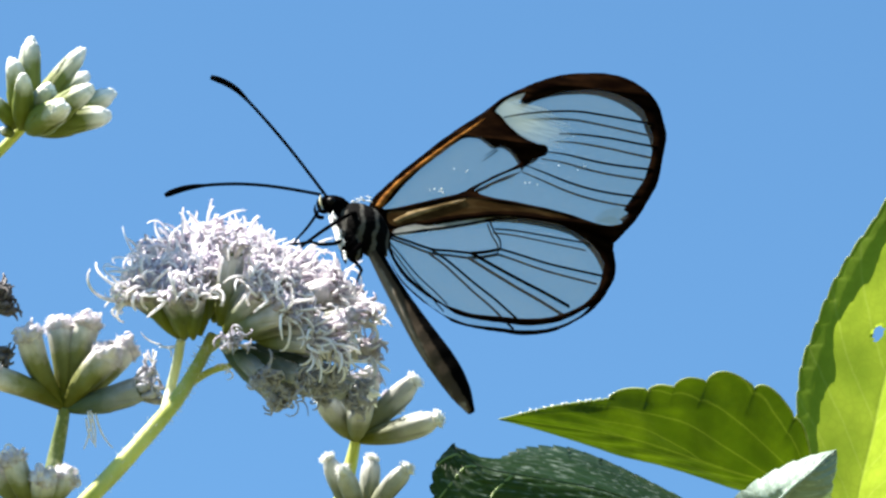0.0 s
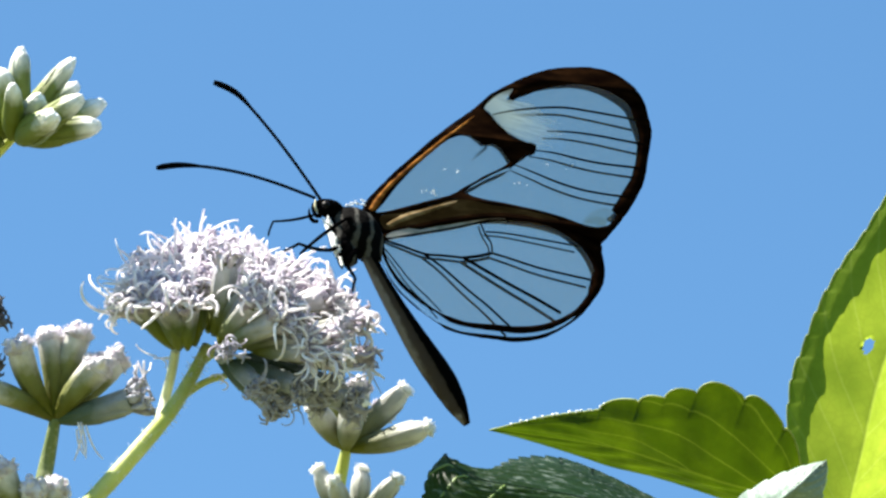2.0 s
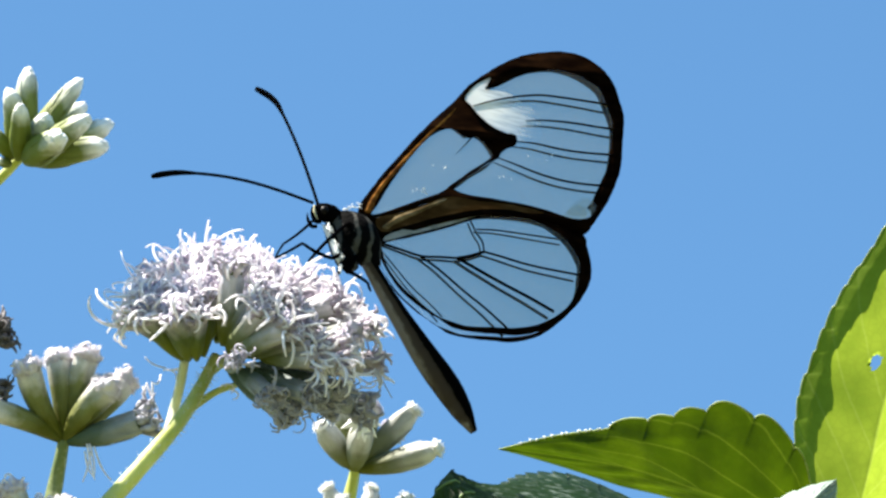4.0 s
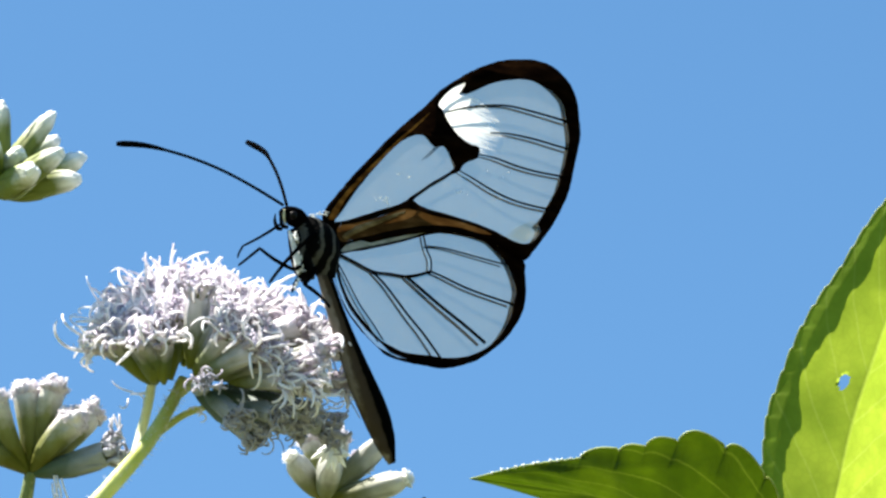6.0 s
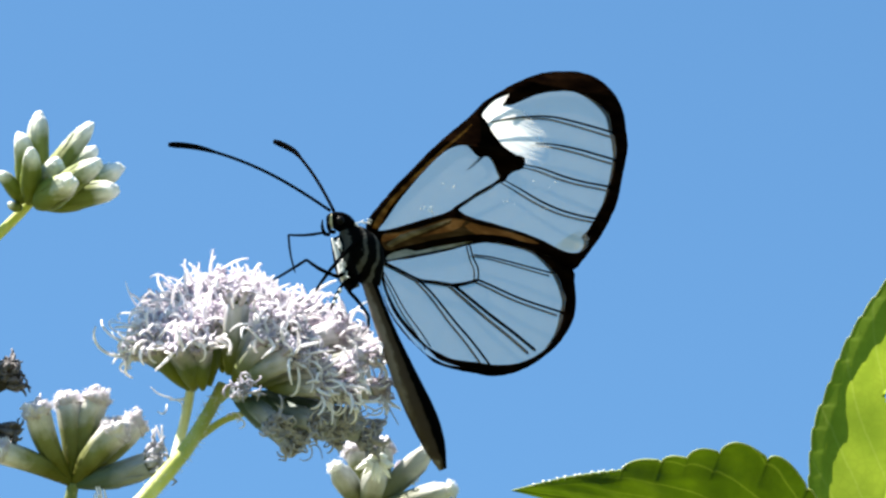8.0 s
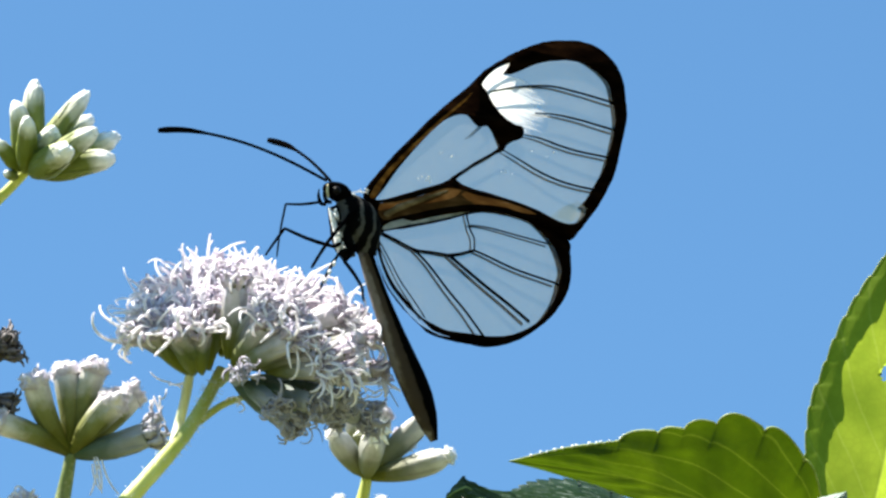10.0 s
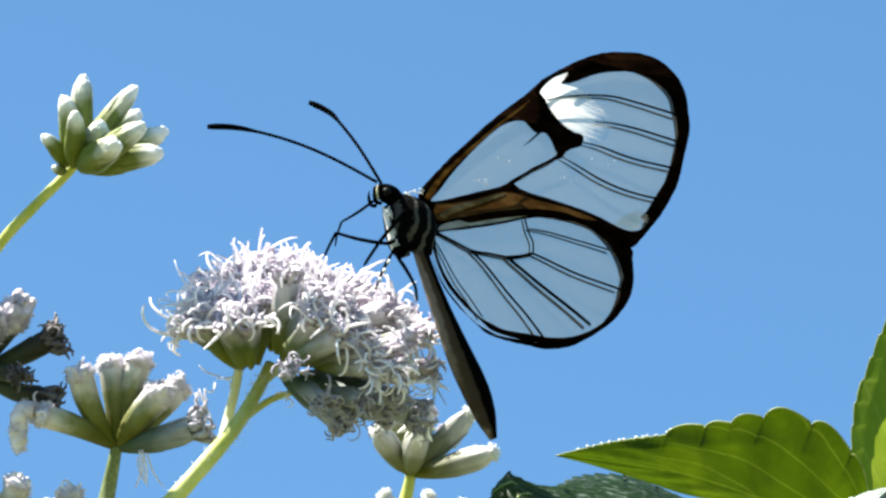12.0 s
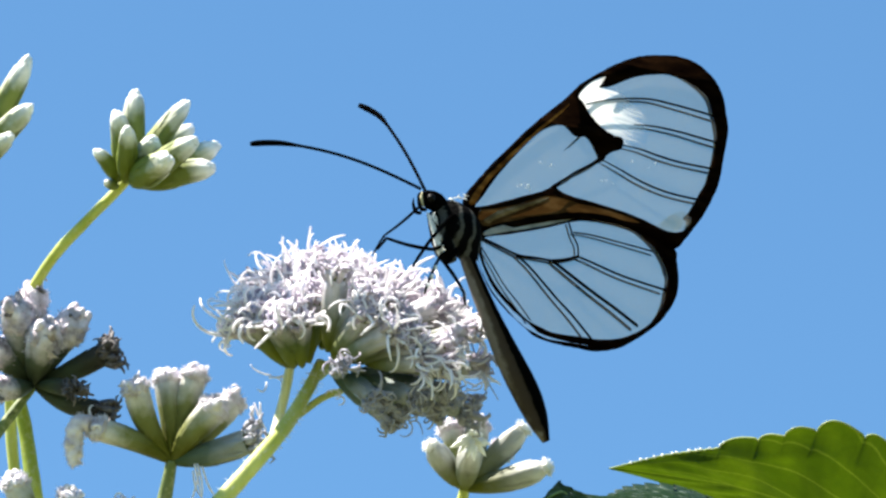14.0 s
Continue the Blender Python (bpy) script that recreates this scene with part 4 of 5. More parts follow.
# ---- butterfly ----
fly = new("butterfly")
fly.empty_display_size = 0.004
tagged(fly, "glass-winged butterfly with clear dark-edged wings feeding on a flower", "butterfly")
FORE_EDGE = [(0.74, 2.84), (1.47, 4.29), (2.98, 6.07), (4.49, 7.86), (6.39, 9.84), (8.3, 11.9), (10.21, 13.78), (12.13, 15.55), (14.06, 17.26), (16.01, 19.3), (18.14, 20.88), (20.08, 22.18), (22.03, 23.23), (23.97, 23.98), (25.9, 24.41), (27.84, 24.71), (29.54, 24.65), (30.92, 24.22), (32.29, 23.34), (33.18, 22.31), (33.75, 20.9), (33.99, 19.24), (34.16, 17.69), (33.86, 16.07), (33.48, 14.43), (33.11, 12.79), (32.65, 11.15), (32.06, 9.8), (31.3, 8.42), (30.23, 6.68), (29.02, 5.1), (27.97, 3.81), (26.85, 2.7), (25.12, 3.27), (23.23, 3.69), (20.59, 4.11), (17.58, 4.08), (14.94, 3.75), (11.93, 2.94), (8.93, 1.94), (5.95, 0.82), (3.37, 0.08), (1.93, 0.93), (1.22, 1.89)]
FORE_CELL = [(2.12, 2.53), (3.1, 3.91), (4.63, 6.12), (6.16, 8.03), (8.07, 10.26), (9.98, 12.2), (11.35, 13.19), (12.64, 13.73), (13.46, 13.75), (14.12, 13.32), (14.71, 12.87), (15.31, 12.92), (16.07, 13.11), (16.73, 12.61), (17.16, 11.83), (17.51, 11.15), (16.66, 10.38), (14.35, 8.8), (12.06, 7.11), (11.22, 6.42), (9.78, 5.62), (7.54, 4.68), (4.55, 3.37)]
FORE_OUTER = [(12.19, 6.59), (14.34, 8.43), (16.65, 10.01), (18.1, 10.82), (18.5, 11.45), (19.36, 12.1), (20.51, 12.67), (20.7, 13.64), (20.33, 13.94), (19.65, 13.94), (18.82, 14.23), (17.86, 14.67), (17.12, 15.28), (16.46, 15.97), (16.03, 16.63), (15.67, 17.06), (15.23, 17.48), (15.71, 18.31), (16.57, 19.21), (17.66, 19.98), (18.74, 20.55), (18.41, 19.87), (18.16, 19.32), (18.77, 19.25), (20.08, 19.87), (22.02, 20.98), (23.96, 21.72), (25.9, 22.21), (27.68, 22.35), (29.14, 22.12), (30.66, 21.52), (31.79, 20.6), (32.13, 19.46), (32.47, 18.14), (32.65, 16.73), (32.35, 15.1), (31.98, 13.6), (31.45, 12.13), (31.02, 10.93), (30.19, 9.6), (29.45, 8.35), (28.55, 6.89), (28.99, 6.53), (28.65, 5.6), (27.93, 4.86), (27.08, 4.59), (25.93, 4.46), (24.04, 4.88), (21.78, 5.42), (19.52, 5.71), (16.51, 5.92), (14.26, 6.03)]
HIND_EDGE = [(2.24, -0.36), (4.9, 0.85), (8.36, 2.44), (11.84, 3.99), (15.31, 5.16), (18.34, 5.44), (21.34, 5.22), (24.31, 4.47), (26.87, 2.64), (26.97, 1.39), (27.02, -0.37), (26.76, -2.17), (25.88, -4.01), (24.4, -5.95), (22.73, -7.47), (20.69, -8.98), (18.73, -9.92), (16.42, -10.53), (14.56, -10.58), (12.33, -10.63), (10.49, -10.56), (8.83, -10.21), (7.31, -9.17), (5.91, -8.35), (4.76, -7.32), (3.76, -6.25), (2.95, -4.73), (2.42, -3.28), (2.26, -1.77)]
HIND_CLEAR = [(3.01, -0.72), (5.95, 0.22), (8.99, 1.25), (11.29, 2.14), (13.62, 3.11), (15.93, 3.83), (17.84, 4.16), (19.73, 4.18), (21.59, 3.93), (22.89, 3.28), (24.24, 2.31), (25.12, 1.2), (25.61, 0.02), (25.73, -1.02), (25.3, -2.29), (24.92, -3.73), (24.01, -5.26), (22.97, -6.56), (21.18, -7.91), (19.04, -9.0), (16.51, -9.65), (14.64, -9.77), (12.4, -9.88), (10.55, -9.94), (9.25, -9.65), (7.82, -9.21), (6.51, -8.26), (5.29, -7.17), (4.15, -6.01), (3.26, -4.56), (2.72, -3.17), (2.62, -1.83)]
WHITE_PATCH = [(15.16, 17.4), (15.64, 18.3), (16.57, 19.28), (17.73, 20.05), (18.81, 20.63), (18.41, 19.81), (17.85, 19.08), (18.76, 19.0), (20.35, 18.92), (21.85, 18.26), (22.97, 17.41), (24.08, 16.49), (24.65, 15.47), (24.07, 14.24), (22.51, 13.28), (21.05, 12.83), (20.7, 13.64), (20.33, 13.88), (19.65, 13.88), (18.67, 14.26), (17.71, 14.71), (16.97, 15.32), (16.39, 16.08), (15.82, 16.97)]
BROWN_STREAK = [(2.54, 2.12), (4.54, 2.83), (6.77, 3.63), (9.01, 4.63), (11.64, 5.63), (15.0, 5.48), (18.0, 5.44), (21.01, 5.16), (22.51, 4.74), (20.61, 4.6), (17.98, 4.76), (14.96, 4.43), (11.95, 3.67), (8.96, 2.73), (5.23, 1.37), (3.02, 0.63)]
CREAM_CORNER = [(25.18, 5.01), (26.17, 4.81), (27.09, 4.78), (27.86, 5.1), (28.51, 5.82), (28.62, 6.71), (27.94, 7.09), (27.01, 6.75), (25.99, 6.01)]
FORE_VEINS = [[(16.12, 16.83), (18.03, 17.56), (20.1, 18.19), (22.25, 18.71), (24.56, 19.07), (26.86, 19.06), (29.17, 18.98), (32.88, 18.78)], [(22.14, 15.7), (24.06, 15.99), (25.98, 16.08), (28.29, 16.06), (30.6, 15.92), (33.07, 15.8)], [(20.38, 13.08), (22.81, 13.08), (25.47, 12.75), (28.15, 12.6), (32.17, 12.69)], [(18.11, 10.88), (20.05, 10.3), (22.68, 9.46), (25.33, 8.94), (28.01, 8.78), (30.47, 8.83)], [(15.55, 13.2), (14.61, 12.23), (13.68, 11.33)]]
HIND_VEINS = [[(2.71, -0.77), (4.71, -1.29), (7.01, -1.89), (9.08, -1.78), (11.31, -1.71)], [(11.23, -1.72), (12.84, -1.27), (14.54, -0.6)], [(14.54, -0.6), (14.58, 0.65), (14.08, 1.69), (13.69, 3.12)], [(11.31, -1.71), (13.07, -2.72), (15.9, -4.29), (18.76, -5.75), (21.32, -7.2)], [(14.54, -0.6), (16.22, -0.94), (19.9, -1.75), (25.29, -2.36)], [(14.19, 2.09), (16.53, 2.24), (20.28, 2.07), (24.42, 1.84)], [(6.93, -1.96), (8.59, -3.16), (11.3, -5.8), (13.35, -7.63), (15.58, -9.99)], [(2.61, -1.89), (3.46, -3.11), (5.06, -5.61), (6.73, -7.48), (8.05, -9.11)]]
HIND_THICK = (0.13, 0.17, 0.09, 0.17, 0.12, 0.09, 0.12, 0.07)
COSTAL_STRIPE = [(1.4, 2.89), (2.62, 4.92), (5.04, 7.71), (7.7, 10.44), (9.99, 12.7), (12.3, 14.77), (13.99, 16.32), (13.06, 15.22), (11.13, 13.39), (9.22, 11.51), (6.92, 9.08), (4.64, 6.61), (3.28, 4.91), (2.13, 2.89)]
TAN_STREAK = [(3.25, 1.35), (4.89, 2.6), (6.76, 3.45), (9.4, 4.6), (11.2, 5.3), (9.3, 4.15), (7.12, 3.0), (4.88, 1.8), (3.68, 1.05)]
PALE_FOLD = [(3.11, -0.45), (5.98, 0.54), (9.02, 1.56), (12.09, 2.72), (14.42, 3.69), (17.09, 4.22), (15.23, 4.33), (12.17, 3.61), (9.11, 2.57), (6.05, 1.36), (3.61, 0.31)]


def sheet(edge, holes, z, thick, n=96, jag=0.0, seed=1):
    """A thin flat plate with a smooth outline and smooth openings."""
    rnd = random.Random(seed)
    loops = [closed(edge, n)] + [closed(h, 72) for h in holes]
    if jag:
        loops = [[p + V(rnd.uniform(-jag, jag), rnd.uniform(-jag, jag), 0) for p in lp] for lp in loops]
    flat = [p for lp in loops for p in lp]
    from_poly = mathutils.geometry.tessellate_polygon(loops)
    bm = bmesh.new()
    top = [bm.verts.new((p.x, p.y, z + thick / 2)) for p in flat]
    bot = [bm.verts.new((p.x, p.y, z - thick / 2)) for p in flat]
    for a, b, c in from_poly:
        if len({a, b, c}) == 3:
            bm.faces.new((top[a], top[b], top[c]))
            bm.faces.new((bot[c], bot[b], bot[a]))
    k = 0
    for lp in loops:
        m = len(lp)
        for i in range(m):
            a, b = k + i, k + (i + 1) % m
            bm.faces.new((top[a], top[b], bot[b], bot[a]))
        k += m
    bmesh.ops.recalc_face_normals(bm, faces=bm.faces)
    return bm


def skin(edge, z, hole=None):
    bm = bmesh.new()
    loops = [closed(edge, 72)] + ([closed(hole, 72)] if hole else [])
    vs = [bm.verts.new((p.x, p.y, z)) for lp in loops for p in lp]
    for a, b, c in mathutils.geometry.tessellate_polygon(loops):
        bm.faces.new((vs[a], vs[b], vs[c]))
    return bm


def wider(edge, by):
    """An outline moved outwards by a distance."""
    m = len(edge)
    turn = sum(edge[i][0] * edge[(i + 1) % m][1] - edge[(i + 1) % m][0] * edge[i][1] for i in range(m))
    res = []
    for i in range(m):
        a, b = edge[i - 1], edge[(i + 1) % m]
        dx, dy = b[0] - a[0], b[1] - a[1]
        s = by / max(1e-6, math.hypot(dx, dy)) * (1 if turn > 0 else -1)
        res.append((edge[i][0] + dy * s, edge[i][1] - dx * s))
    return res


def flat_part(name, edge, z, thick, material, parent, uv=None, label="", jag=0.0):
    bm = sheet(edge, [], z, thick, 80, jag) if thick else skin(edge, z)
    if uv:
        (ax, ay), (bx, by) = uv
        layer = bm.loops.layers.uv.verify()
        dx, dy = bx - ax, by - ay
        q = dx * dx + dy * dy
        for f in bm.faces:
            for lp in f.loops:
                x, y = lp.vert.co.x - ax, lp.vert.co.y - ay
                lp[layer].uv = ((x * dx + y * dy) / q, (y * dx - x * dy) / q)
    return part(name, sized(bm), material, parent, label)


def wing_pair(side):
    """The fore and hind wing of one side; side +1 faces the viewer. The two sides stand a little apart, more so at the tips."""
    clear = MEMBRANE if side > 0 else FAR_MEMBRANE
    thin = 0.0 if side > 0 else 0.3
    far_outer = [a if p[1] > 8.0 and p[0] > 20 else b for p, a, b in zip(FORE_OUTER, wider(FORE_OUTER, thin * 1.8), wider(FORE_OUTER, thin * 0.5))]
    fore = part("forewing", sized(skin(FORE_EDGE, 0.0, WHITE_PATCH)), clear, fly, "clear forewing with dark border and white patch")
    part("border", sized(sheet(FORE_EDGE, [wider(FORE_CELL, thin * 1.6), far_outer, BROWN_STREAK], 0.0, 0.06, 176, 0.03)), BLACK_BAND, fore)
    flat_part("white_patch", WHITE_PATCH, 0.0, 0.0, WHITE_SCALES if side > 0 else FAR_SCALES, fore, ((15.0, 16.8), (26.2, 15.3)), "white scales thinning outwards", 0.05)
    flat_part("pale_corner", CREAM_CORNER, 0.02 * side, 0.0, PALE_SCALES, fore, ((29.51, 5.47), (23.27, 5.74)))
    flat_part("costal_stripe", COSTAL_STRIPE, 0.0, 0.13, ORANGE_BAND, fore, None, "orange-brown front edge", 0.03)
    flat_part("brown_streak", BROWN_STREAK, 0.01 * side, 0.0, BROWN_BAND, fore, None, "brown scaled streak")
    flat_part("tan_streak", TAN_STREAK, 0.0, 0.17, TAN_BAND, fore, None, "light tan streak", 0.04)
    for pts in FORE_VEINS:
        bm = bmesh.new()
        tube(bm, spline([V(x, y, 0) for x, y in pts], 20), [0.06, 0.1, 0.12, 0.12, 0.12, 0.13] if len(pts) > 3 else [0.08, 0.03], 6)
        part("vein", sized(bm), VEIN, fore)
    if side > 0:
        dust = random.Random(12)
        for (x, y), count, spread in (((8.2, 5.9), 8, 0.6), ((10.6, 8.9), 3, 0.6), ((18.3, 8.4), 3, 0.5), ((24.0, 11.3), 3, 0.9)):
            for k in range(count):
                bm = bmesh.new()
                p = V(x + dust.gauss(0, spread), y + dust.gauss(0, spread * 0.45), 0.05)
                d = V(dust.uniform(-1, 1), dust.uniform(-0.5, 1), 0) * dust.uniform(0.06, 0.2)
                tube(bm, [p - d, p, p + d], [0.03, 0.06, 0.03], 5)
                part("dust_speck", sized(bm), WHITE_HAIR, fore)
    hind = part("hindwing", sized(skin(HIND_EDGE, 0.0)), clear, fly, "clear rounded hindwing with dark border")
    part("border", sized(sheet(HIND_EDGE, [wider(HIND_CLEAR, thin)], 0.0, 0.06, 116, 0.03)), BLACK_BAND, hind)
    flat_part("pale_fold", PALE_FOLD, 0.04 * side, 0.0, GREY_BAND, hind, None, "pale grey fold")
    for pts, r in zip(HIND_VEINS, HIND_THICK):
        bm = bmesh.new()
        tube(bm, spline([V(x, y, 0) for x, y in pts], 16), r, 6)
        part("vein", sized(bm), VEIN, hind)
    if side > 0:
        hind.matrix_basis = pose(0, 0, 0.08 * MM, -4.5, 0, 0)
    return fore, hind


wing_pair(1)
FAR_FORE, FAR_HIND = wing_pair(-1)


def blob(pts, radii, sides=16, flat=1.0):
    bm = bmesh.new()
    s = spline([V(*p) for p in pts], 24)
    rings = tube(bm, s, radii, sides, uv=True)
    for i, ring in enumerate(rings):
        for v in ring:
            v.co.z = s[i].z + (v.co.z - s[i].z) * flat
    return bm


part("thorax", sized(blob([(-2.14, 2.12, 0), (-0.81, 0.7, 0), (0.62, -1.52, 0), (1.51, -3.66, 0)], [0.6, 1.6, 2.2, 2.45, 2.4, 2.0, 1.3, 0.8], 20, 0.85)), THORAX, fly, "black thorax with grey-white stripes")
ABDOMEN_R = [0.75, 0.82, 0.92, 1.04, 1.2, 1.36, 1.45, 1.4, 1.1, 0.4]
bm = blob([(0.84, -2.92, 0), (2.61, -7.08, 0), (5.5, -12.77, 0), (8.1, -17.26, 0), (10.07, -21.57, 0)], ABDOMEN_R, 16)
layer = bm.loops.layers.uv.verify()
AX0, AX1 = V(0.84, -2.92, 0), V(10.07, -21.57, 0)
adir = (AX1 - AX0).normalized()
aside = V(adir.y, -adir.x, 0)
if aside.x < 0:
    aside = -aside
for f in bm.faces:
    for lp in f.loops:
        p = lp.vert.co - AX0
        s = p.dot(adir) / (AX1 - AX0).length
        girth = ABDOMEN_R[max(0, min(9, round(s * 9)))]
        lp[layer].uv = (0.5 + 0.5 * max(-1, min(1, (p.dot(aside) + (0.5 - abs(s - 0.55)) * 0.3) / girth)), s)
part("abdomen", sized(bm), ABDOMEN, fly, "slender abdomen, black above and grey-brown below")
head = part("head", sized(blob([(-4.63, 2.36, 0), (-3.8, 2.34, 0), (-2.84, 2.17, 0), (-1.88, 1.86, 0)], [0.4, 0.82, 1.0, 1.02, 0.8], 16, 1.0)), BLACK_SKIN, fly)
for s in (1, -1):
    bm = bmesh.new()
    bmesh.ops.create_uvsphere(bm, u_segments=16, v_segments=10, radius=0.48)
    bmesh.ops.translate(bm, vec=V(-3.6, 2.13, 0.62 * s), verts=bm.verts)
    part("eye", sized(bm), EYE_SKIN, head)
    bm = blob([(-4.14, 0.82, 0), (-4.7, 0.83, 0), (-5.01, 1.52, 0), (-4.98, 2.28, 0)], [0.2, 0.22, 0.16, 0.05], 8)
    bmesh.ops.translate(bm, vec=(0, 0, 0.5 * s), verts=bm.verts)
    part("palp", sized(bm), BLACK_SKIN, head)


def hair_tuft(name, spots, way, count, length, spread, seed, label=""):
    """A tuft of fine short hairs that starts round a row of spots and leans along way."""
    rnd = random.Random(seed)
    bm = bmesh.new()
    line = spline([V(*s) for s in spots], 20)
    for _ in range(count):
        a = line[rnd.randrange(21)] + V(rnd.gauss(0, spread), rnd.gauss(0, spread), rnd.uniform(-0.5, 0.5))
        d = (V(*way) + V(rnd.gauss(0, 0.35), rnd.gauss(0, 0.35), rnd.gauss(0, 0.3))).normalized() * length * rnd.uniform(0.5, 1.1)
        tube(bm, [a, a + d * 0.5 + V(0, 0, 0.05), a + d], [0.07, 0.06, 0.02], 4)
    return part(name, sized(bm), WHITE_HAIR, fly, label)


hair_tuft("collar", [(-1.5, 2.3, 0.6), (-0.7, 2.66, 0.6), (0.7, 3.0, 0.5)], (1.0, 0.1, 0), 22, 0.45, 0.08, 3)
part("breast", sized(blob([(-4.0, 0.5, 0.6), (-3.65, -0.85, 0.8), (-3.3, -1.9, 0.9), (-3.1, -3.1, 1.0), (-2.8, -4.2, 0.9)], [0.1, 0.18, 0.26, 0.34, 0.34, 0.15], 12)), WHITE_HAIR, fly, "white downy breast")
part("underside", sized(blob([(-3.2, 0.9, 0), (-2.3, -0.9, 0), (-1.7, -2.6, 0), (-1.0, -4.2, 0)], [0.5, 0.9, 1.15, 1.15, 0.7], 16)), THORAX, fly)
hair_tuft("throat", [(-3.9, 0.4, 0.9), (-3.5, -0.9, 1.1), (-3.2, -2.0, 1.2), (-2.9, -3.6, 1.2)], (0.25, -1.0, 0), 40, 0.6, 0.12, 4, "white hairs under the head")
bm = bmesh.new()
tube(bm, spline([V(-4.75, 2.55, 0.75), V(-4.85, 1.75, 0.8), V(-4.6, 0.95, 0.75)], 8), [0.06, 0.13, 0.12, 0.05], 6)
part("face_stripe", sized(bm), FACE_SCALES, head, "thin cream stripe beside the eye")


def limb(name, hip, lengths, thick, rows, label="", socket=None, bands=0):
    """A jointed limb that starts at hip: an upper piece, and a lower one under it. Rows: seconds, the way of the upper piece, the way of the lower."""
    pieces, holder = [], fly
    for k, far in enumerate(lengths):
        rest = sum((V(*r[1 + 3 * k:4 + 3 * k]) for r in rows), V(0, 0, 0)).normalized()
        side = rest.orthogonal().normalized()
        bm = bmesh.new()
        bow = side * far * 0.03
        tube(bm, [rest * far * f + bow * math.sin(f * math.pi) for f in (0, 0.08, 0.3, 0.55, 0.8, 0.95, 1.0)], [x * thick for x in ((0.9, 1.0, 1.05, 0.95, 0.85, 0.8, 0.5) if k == 0 else (0.75, 0.8, 0.75, 0.7, 0.65, 0.55, 0.3))], 7)
        ob = part(name if k == 0 else "lower_" + name, sized(bm), BLACK_SKIN, holder, label if k == 0 else "")
        ob.location = V(*hip) * MM if k == 0 else pieces[0][1] * lengths[0] * MM
        pieces.append((ob, rest, far))
        holder = ob
    for k in range(bands):
        # pale rings on the leg
        bm = bmesh.new()
        f = 0.3 + 0.22 * k
        tube(bm, [pieces[0][1] * lengths[0] * (f + j) for j in (0, 0.04, 0.08)], thick * 1.15, 7)
        part("pale_ring", sized(bm), WHITE_HAIR, pieces[0][0])
    if socket:
        bm = bmesh.new()
        tube(bm, spline([V(*socket), V(*socket).lerp(V(*hip), 0.6) + V(0, -0.1, 0.1), V(*hip)], 6), [thick * 1.5, thick * 1.4, thick], 7)
        part("leg_base", sized(bm), BLACK_SKIN, fly)
    return V(*hip), pieces, rows


TONGUE_ROWS = [(0, -0.5, -0.85, 0.16, 0.19, 0.5, -0.84), (1.5, -0.96, -0.25, 0.09, 0.26, 0.3, -0.92), (3, -0.74, -0.65, 0.19, 0.23, 0.38, -0.89), (5.5, -0.8, -0.56, -0.2, 0.43, 0.01, -0.9), (6.5, -0.84, -0.54, 0.02, 0.57, 0.1, -0.82), (7.5, -0.99, 0.15, 0.07, 0.23, -0.68, -0.7), (8, -0.95, -0.26, 0.18, 0.61, -0.33, -0.72), (8.5, -0.96, 0.23, 0.18, 0.15, -0.81, -0.56), (11, -0.83, -0.54, 0.16, 0.39, -0.34, -0.85), (11.5, -0.82, -0.55, 0.13, 0.38, -0.12, -0.92), (12, -0.77, -0.63, 0.06, 0.43, -0.05, -0.9), (13, -0.71, -0.68, -0.16, 0.36, 0.06, -0.93), (14, -0.71, -0.68, -0.16, 0.36, 0.06, -0.93)]
FORELEG_ROWS = [(0, -0.61, -0.5, 0.61, -0.18, 0.52, -0.84), (1.5, -0.75, -0.38, 0.54, 0.03, 0.41, -0.91), (3, -0.76, -0.21, 0.61, -0.15, 0.34, -0.93), (5.5, -0.93, 0.1, 0.36, -0.03, -0.22, -0.98), (6.5, -0.94, 0.17, 0.31, 0.33, -0.07, -0.94), (7.5, -0.93, 0.04, 0.37, 0.01, -0.19, -0.98), (8, -0.9, 0.03, 0.42, -0.19, -0.23, -0.95), (8.5, -0.9, 0.18, 0.4, -0.24, -0.48, -0.84), (11, -0.98, 0.03, -0.19, 0.37, -0.16, -0.91), (11.5, -1, -0.04, 0.02, 0.26, -0.1, -0.96), (12, -1, -0.01, -0.01, 0.3, -0.17, -0.94), (13, -0.99, -0.02, 0.11, 0.35, 0.13, -0.93), (14, -0.99, -0.02, 0.11, 0.35, 0.13, -0.93)]
MIDLEG_ROWS = [(0, -0.71, -0.7, 0.08), (1.5, -0.7, -0.71, 0.08), (3, -0.71, -0.68, 0.2), (5.5, -0.69, -0.72, 0.07), (7.5, -0.64, -0.77, -0), (8.5, -0.65, -0.75, 0.13), (11, -0.53, -0.84, -0.11), (12, -0.56, -0.83, -0.07), (13, -0.6, -0.8, 0.02), (14, -0.6, -0.8, 0.02)]
PALE_LEG_ROWS = [(0, -0.15, -0.8, 0.58), (3, -0.29, -0.7, 0.65), (5.5, -0.59, -0.55, 0.59), (8.5, -0.55, -0.79, 0.29), (11, -0.47, -0.88, 0.04), (12, -0.42, -0.9, 0.04), (14, -0.42, -0.9, 0.04)]
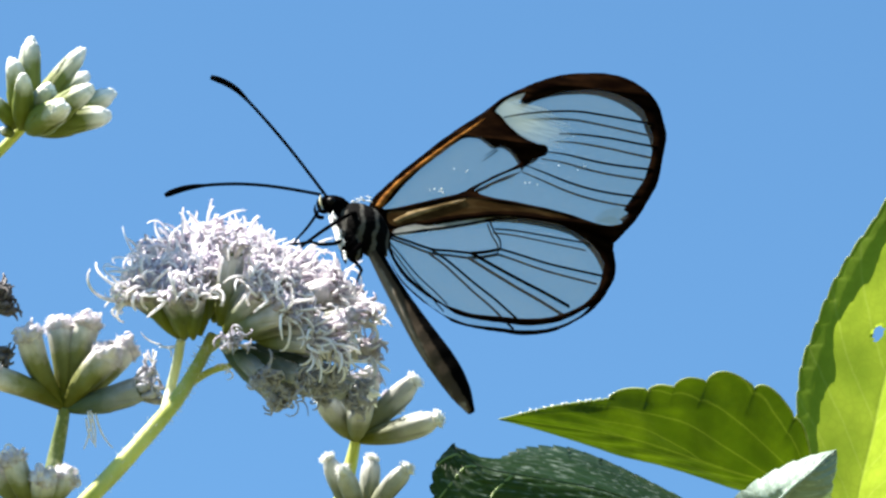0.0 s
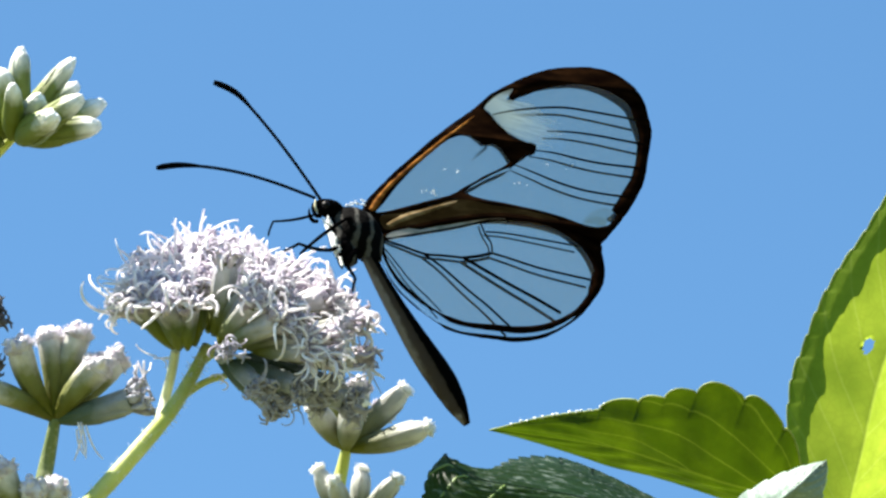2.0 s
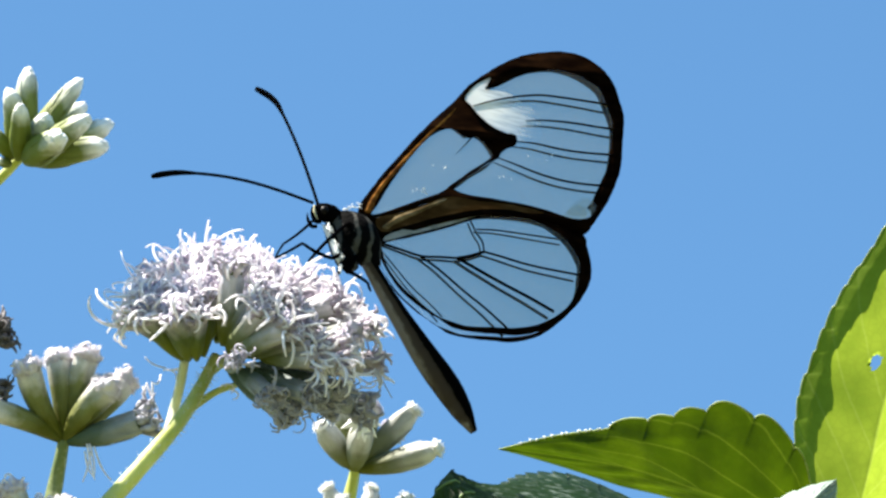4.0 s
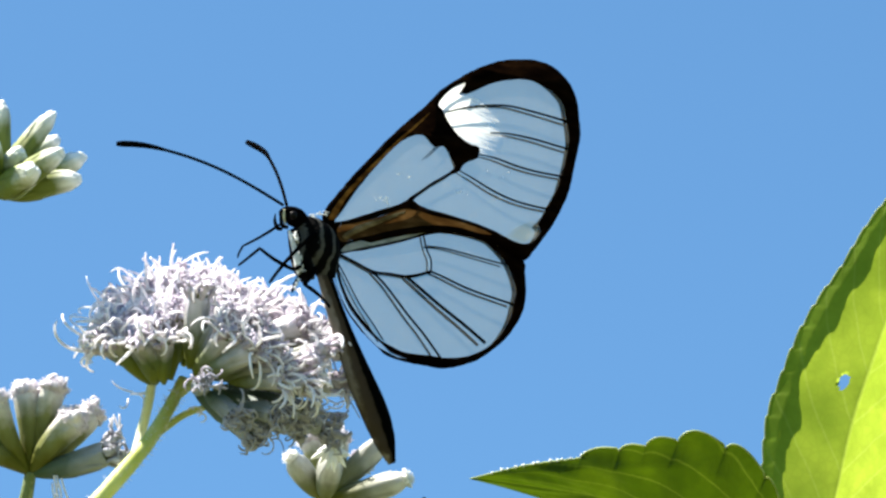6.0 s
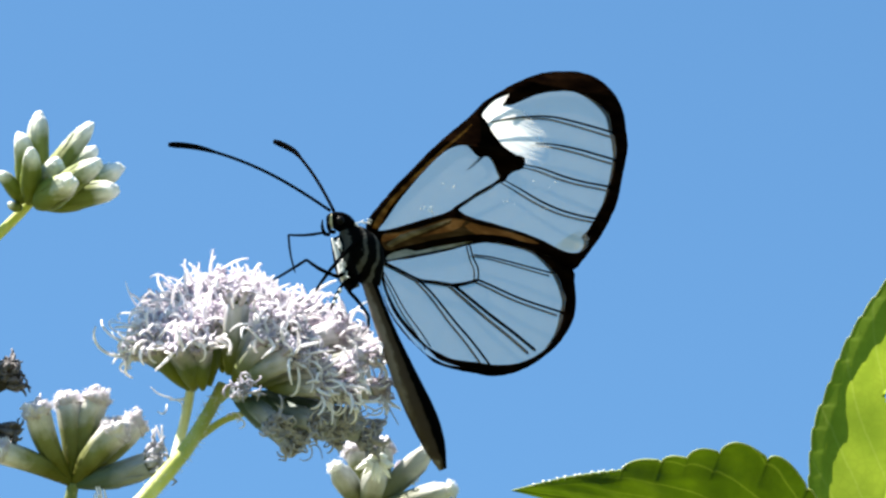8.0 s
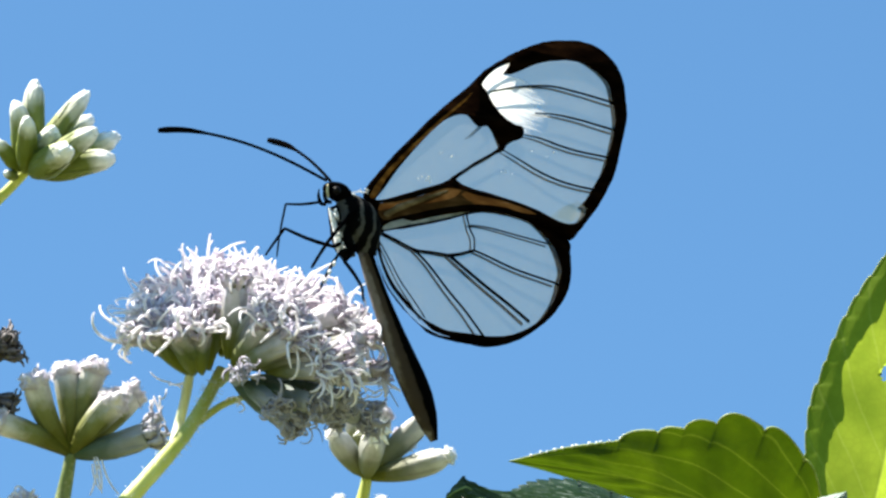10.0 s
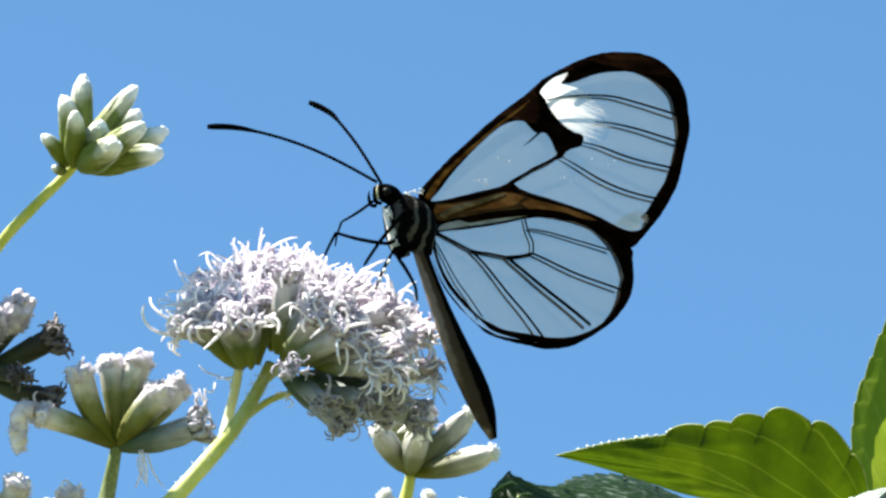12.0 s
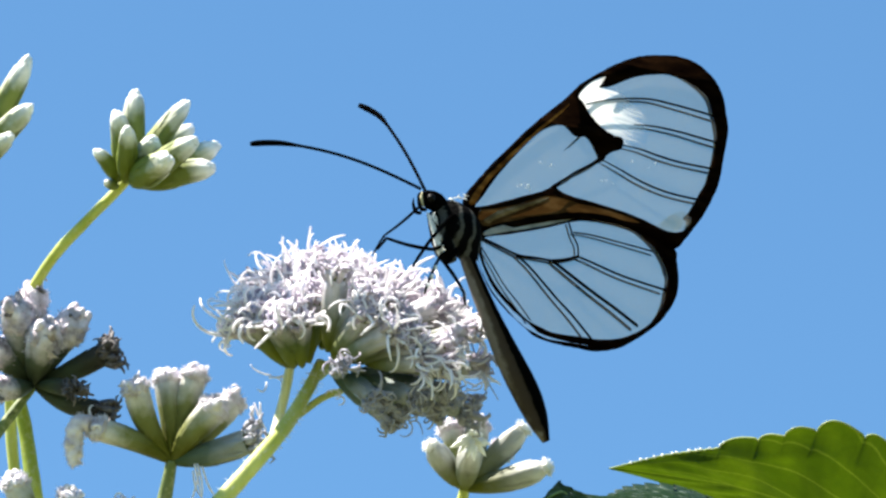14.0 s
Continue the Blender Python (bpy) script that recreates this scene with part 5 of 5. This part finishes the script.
HINDLEG_ROWS = [(0, 0.66, 0.14, -0.74, -0.01, -0.16, -0.99), (1.5, 0.63, 0.04, -0.78, 0.14, -0.42, -0.9), (3, 0.75, 0.01, -0.66, 0.19, -0.06, -0.98), (5.5, 0.94, -0.3, -0.16, 0.87, -0.19, -0.46), (8.5, 0.76, -0.64, -0.1, 0.48, -0.45, -0.75), (11, 0.67, -0.74, -0.02, 0.57, -0.64, -0.52), (12, 0.6, -0.8, 0.03, 0.56, -0.45, -0.69), (14, 0.6, -0.8, 0.03, 0.56, -0.45, -0.69)]
JOINTED = [limb("proboscis", (-4.9, 1.0, 0.2), (5.0, 6.4), 0.15, TONGUE_ROWS, "thin black jointed tongue reaching into the flower"),
         limb("leg", (-3.85, -3.75, 1.3), (6.0, 4.9), 0.2, FORELEG_ROWS, "", (-1.6, -2.2, 0.8)),
         limb("leg", (-2.0, 0.0, 1.8), (8.0,), 0.2, MIDLEG_ROWS, "", (-0.6, 0.9, 1.0)),
         limb("leg", (-2.85, -4.0, 1.2), (5.4,), 0.16, PALE_LEG_ROWS, "thin leg with pale rings", (-1.2, -2.6, 0.8), 3),
         limb("leg", (-2.4, -5.0, 1.2), (3.5, 1.7), 0.2, HINDLEG_ROWS, "", (-0.8, -3.0, 0.8))]


def antenna(base, way, droop, hook):
    """A clubbed antenna that starts at base, straight along way with a slight sag."""
    bm = bmesh.new()
    d = V(*way).normalized()
    L = 318 * 0.058
    pts = [d * L * f + V(*droop) * math.sin(f * math.pi) + V(*hook) * (max(0.0, (f - 0.8) / 0.2) ** 2 - f) for f in (i / 30 for i in range(31))]
    tube(bm, pts, [0.165 if i < 22 else 0.165 + 0.17 * math.sin(min(1.0, (i - 22) / 6) * 1.57) * (1 if i < 30 else 0.5) for i in range(31)], 8)
    ob = part("antenna", sized(bm), BLACK_SKIN, fly)
    ob.location = V(*base) * MM
    return ob


ANT_A = antenna((-4.604, 3.055, 0.35), (-0.9694, 0.1442, -0.1989), (0.3, 1.1, 0), (-0.2, -0.5, 0))
ANT_B = antenna((-3.688, 3.373, -0.35), (-0.0089, 0.7480, -0.6637), (0.3, 0.4, 0), (-1.5, -0.3, 0))

# ---- movement of the plant in the wind and of the butterfly ----
UNIT = 0.058
MAIN_SWAY = [(0, 8, 42, 4.3), (0.5, 8, 39, 3.9), (1, 16, 43, 3.8), (1.5, 9, 37, 3.4), (2, 14, 41, 3.4), (2.5, 9, 39, 3.4), (3, 10, 32, 2.5), (3.2, 9, 29, 2.3),
             (5.3, 14, 10, 0.5), (5.5, 10, 2, 0.8), (6, 2, 12, 0.5), (6.5, -29, -16, -2.8), (7, -6, -4, -1.8), (7.5, -1, -7, -0.1), (8, -3, 2, 0.7), (8.5, 8, 12, -0.3),
             (10.8, -4, 26, 0), (11, 6, 22, 0), (11.5, 5, 29, 1.1), (12, 5, 27, 1.2), (12.5, 0, 24, 0.9), (13, 3, 16, 1.0), (13.5, 5, 14, 1.0), (14, 0, 0, 0)]
BUD_SWAY = [(0, 11, -6), (0.5, 10, -8), (1, 10, -7), (1.5, 7, -7), (2, 10, -7), (2.5, 6, -3), (3, 10, 0), (3.2, 6, -1), (5.3, 7, -6), (5.5, 8, -6), (6, 9, 2), (6.5, -14, 6),
            (7, 1, 8), (7.5, 4, 10), (8, 2, 0), (8.5, -1, -6), (10.8, 1, -3), (11, 4, -3), (11.5, -1, -4), (12, 2, -3), (12.5, 2, -6), (13, 1, -3), (13.5, 3, -5), (14, 0, 0)]
HALF_SWAY = [(0, 6, -7), (1, 6, -7), (2, 6, -6), (3, 7, -2), (3.2, 4, -2), (5.3, 5, -2), (6.5, -8, 7), (7, 4, 9), (7.5, 9, 9), (8, -2, 1), (8.5, -1, -3), (10.8, -1, 2), (11, 2, 0), (11.5, -4, -1), (12.5, -3, -2), (13.5, 0, -3), (14, 0, 0)]
SMALL_SWAY = [(0, 2, 1), (1, 2, -1), (2, 2, -2), (3, 3, 6), (3.2, 1, 3), (5.5, 2, 0), (6.5, -6, 4), (7.5, 4, 4), (8.5, 2, -5), (10.8, 5, -8), (11, 4, -5), (12, -1, -3), (13, -2, -2), (14, 0, 0)]
DARK_SWAY = [(0, 7, 21), (1, 10, 20), (2, 10, 20), (3, 5, 17), (5.5, 6, 12), (8, 4, 8), (11, 8, 4), (12, 5, 6), (13, 3, 1), (14, 0, 0)]
TALL_SWAY = [(0, 5, 0), (3, 3, 4), (5.5, -4, -18), (6.5, -6, -22), (7.5, 2, -24), (8.5, 4, -15), (11, 0, -4), (14, 0, 0)]
FLIGHT = [(0, 3.19, -2.71, -38.3, 14.8, -7.9), (0.5, 3.21, -3.03, -38.8, 14.8, -8.3), (1, 3.39, -3.40, -39.7, 15.0, -5.2), (1.5, 3.36, -2.15, -35.0, 17.6, -8.3), (2, 3.56, -2.05, -34.6, 18.3, -7.8), (2.5, 3.15, -1.64, -33.4, 18.5, -7.3), (3, 2.87, -1.83, -32.9, 19.4, -5.6), (3.2, 2.76, -1.77, -33.1, 20.0, -5.2), (5.3, 2.10, 1.49, -22.4, 36.7, -14.0), (5.5, 2.31, 1.15, -21.7, 35.6, -16.3), (6, 1.32, 1.69, -17.7, 34.7, -11.6), (6.5, -1.28, 3.23, -19.7, 38.5, -11.1), (7, 0.54, 2.30, -20.8, 36.0, -11.4), (7.5, 1.51, 2.61, -20.9, 32.9, -11.4), (8, 1.56, 2.05, -20.6, 32.5, -11.4), (8.5, 1.49, 2.59, -17.0, 33.2, -6.4), (10.8, 1.53, 2.04, -20.1, 32.7, -14.2), (11, 2.29, 2.30, -21.4, 32.6, -14.1), (11.5, 2.36, 1.67, -23.0, 29.8, -13.0), (12, 2.34, 1.60, -23.5, 29.3, -13.1), (12.5, 1.71, 1.59, -24.6, 29.2, -12.4), (13, 1.93, 1.64, -24.5, 30.2, -12.7), (13.5, 2.03, 1.68, -24.4, 29.5, -12.1), (14, 1.53, 2.33, -24.9, 30.0, -11.9)]
# the head and the roots of the antennae rise a little while the tongue is lifted: seconds, mm, mm
HEAD_LIFT = [(0, 0, 0), (6.5, 0, 0), (7, 0.45, 0.3), (7.5, 0.6, 0.45), (8, 0.55, 0.42), (8.5, 0.5, 0.42), (11, 0.25, 0.15), (12, 0, 0), (14, 0, 0)]
ANT_A_TURN = [(0, 2.9, 21.2, 25.9), (0.5, 4.3, 24.3, 27.3), (1, 4.2, 24.2, 20.9), (1.5, 3.0, 21.1, 17.5), (2, 3.3, 21.7, 13.2), (2.5, 3.4, 22.2, 13.0), (3, 3.9, 23.6, 13.4), (5.5, 0.7, -4.0, -5.3), (6, 0.7, -4.9, -5.7), (6.5, 0.5, -6.0, -5.6), (7, 1.4, -4.9, -8.7), (7.5, 1.5, 1.5, -6.9), (8, 1.4, 2.1, -5.9), (8.5, 0.6, 0.3, -2.6), (11, -0.2, -2.7, -0.9), (11.5, 0.0, -3.3, -2.2), (12, 0.4, -1.1, -2.4), (12.5, 0.7, 1.9, -2.4), (13, 0.5, -0.5, -3.0), (14, 0.0, -0.0, 0.0)]
ANT_B_TURN = [(0, 37.9, 16.2, 37.0), (0.5, 38.9, 16.4, 38.3), (1, 38.7, 14.7, 34.3), (1.5, 27.7, 14.4, 26.5), (2, 29.4, 14.6, 27.8), (2.5, 28.2, 15.1, 28.2), (3, 29.9, 12.2, 23.6), (5.5, -4.2, -12.8, -13.3), (6, -10.5, -11.9, -11.1), (6.5, -8.5, -13.1, -12.6), (7, -6.9, -7.5, -7.4), (7.5, -6.3, -5.4, -5.4), (8, -8.4, -4.9, -4.6), (8.5, -25.7, -8.9, -6.1), (11, -11.9, -4.5, -3.9), (11.5, -8.0, -0.7, -0.6), (12, -3.9, 1.6, 1.7), (12.5, 0.5, -0.7, -0.8), (13, 0.9, -0.1, -0.1), (14, 0.0, -0.0, 0.0)]


def sway(ob, rows):
    at = Vector(ob["at"])
    walk(ob, [(t, PLAN @ Matrix.Translation((at + V(dx * UNIT, -dy * UNIT, 0)) * MM) @ pose(0, 0, 0, 0, 0, -(turn[0] if turn else 0))) for t, dx, dy, *turn in rows])


def motions():
    sway(main, MAIN_SWAY)
    hinge = rel(main, MAIN_TOP) * MM
    for ob in STILL_PARTS:
        walk(ob, [(t, Matrix.Translation(hinge) @ pose(0, 0, 0, 0, 0, turn) @ Matrix.Translation(-hinge)) for t, dx, dy, turn in MAIN_SWAY])
    sway(buds, BUD_SWAY)
    sway(buds2, BUD_SWAY)
    sway(half, HALF_SWAY)
    sway(dry, HALF_SWAY)
    sway(small, SMALL_SWAY)
    sway(dark, DARK_SWAY)
    sway(tall, TALL_SWAY)
    walk(fly, [(t, PLAN @ pose(x * MM, y * MM, 4 * MM, a, b, c)) for t, x, y, a, b, c in FLIGHT])
    for hip, pieces, rows in JOINTED:
        bases = [Matrix.Translation(hip * MM)] + [Matrix.Translation(rest * far * MM) for ob, rest, far in pieces[:-1]]
        turns = [[rest.rotation_difference(V(*r[1 + 3 * k:4 + 3 * k])).to_matrix().to_4x4() for r in rows] for k, (ob, rest, far) in enumerate(pieces)]
        for k, (ob, rest, far) in enumerate(pieces):
            upper = [m.inverted() for m in turns[0]] if k else [Matrix()] * len(rows)
            walk(ob, [(r[0], bases[k] @ up @ own) for r, up, own in zip(rows, upper, turns[k])])
    # the far wings stand open by a little, and close as the butterfly turns
    opening = ((0, 1), (3.2, 1), (5.3, 0), (14, 0))
    walk(FAR_FORE, [(t, pose(0, 0, -0.2 * MM, 0, 1.9 + 1.1 * s, 0)) for t, s in opening])
    walk(FAR_HIND, [(t, pose(0, 0, -0.2 * MM, -2.0 + 1.2 * s, 1.8 + 0.6 * s, 0)) for t, s in opening])
    walk(head, [(t, pose(x * MM, y * MM, 0)) for t, x, y in HEAD_LIFT])
    for ob, rows in ((ANT_A, ANT_A_TURN), (ANT_B, ANT_B_TURN)):
        base = ob.location.copy()
        times, across, up = zip(*HEAD_LIFT)
        walk(ob, [(t, pose(base.x + np.interp(t, times, across) * MM, base.y + np.interp(t, times, up) * MM, base.z, a, b, c)) for t, a, b, c in rows])


motions()
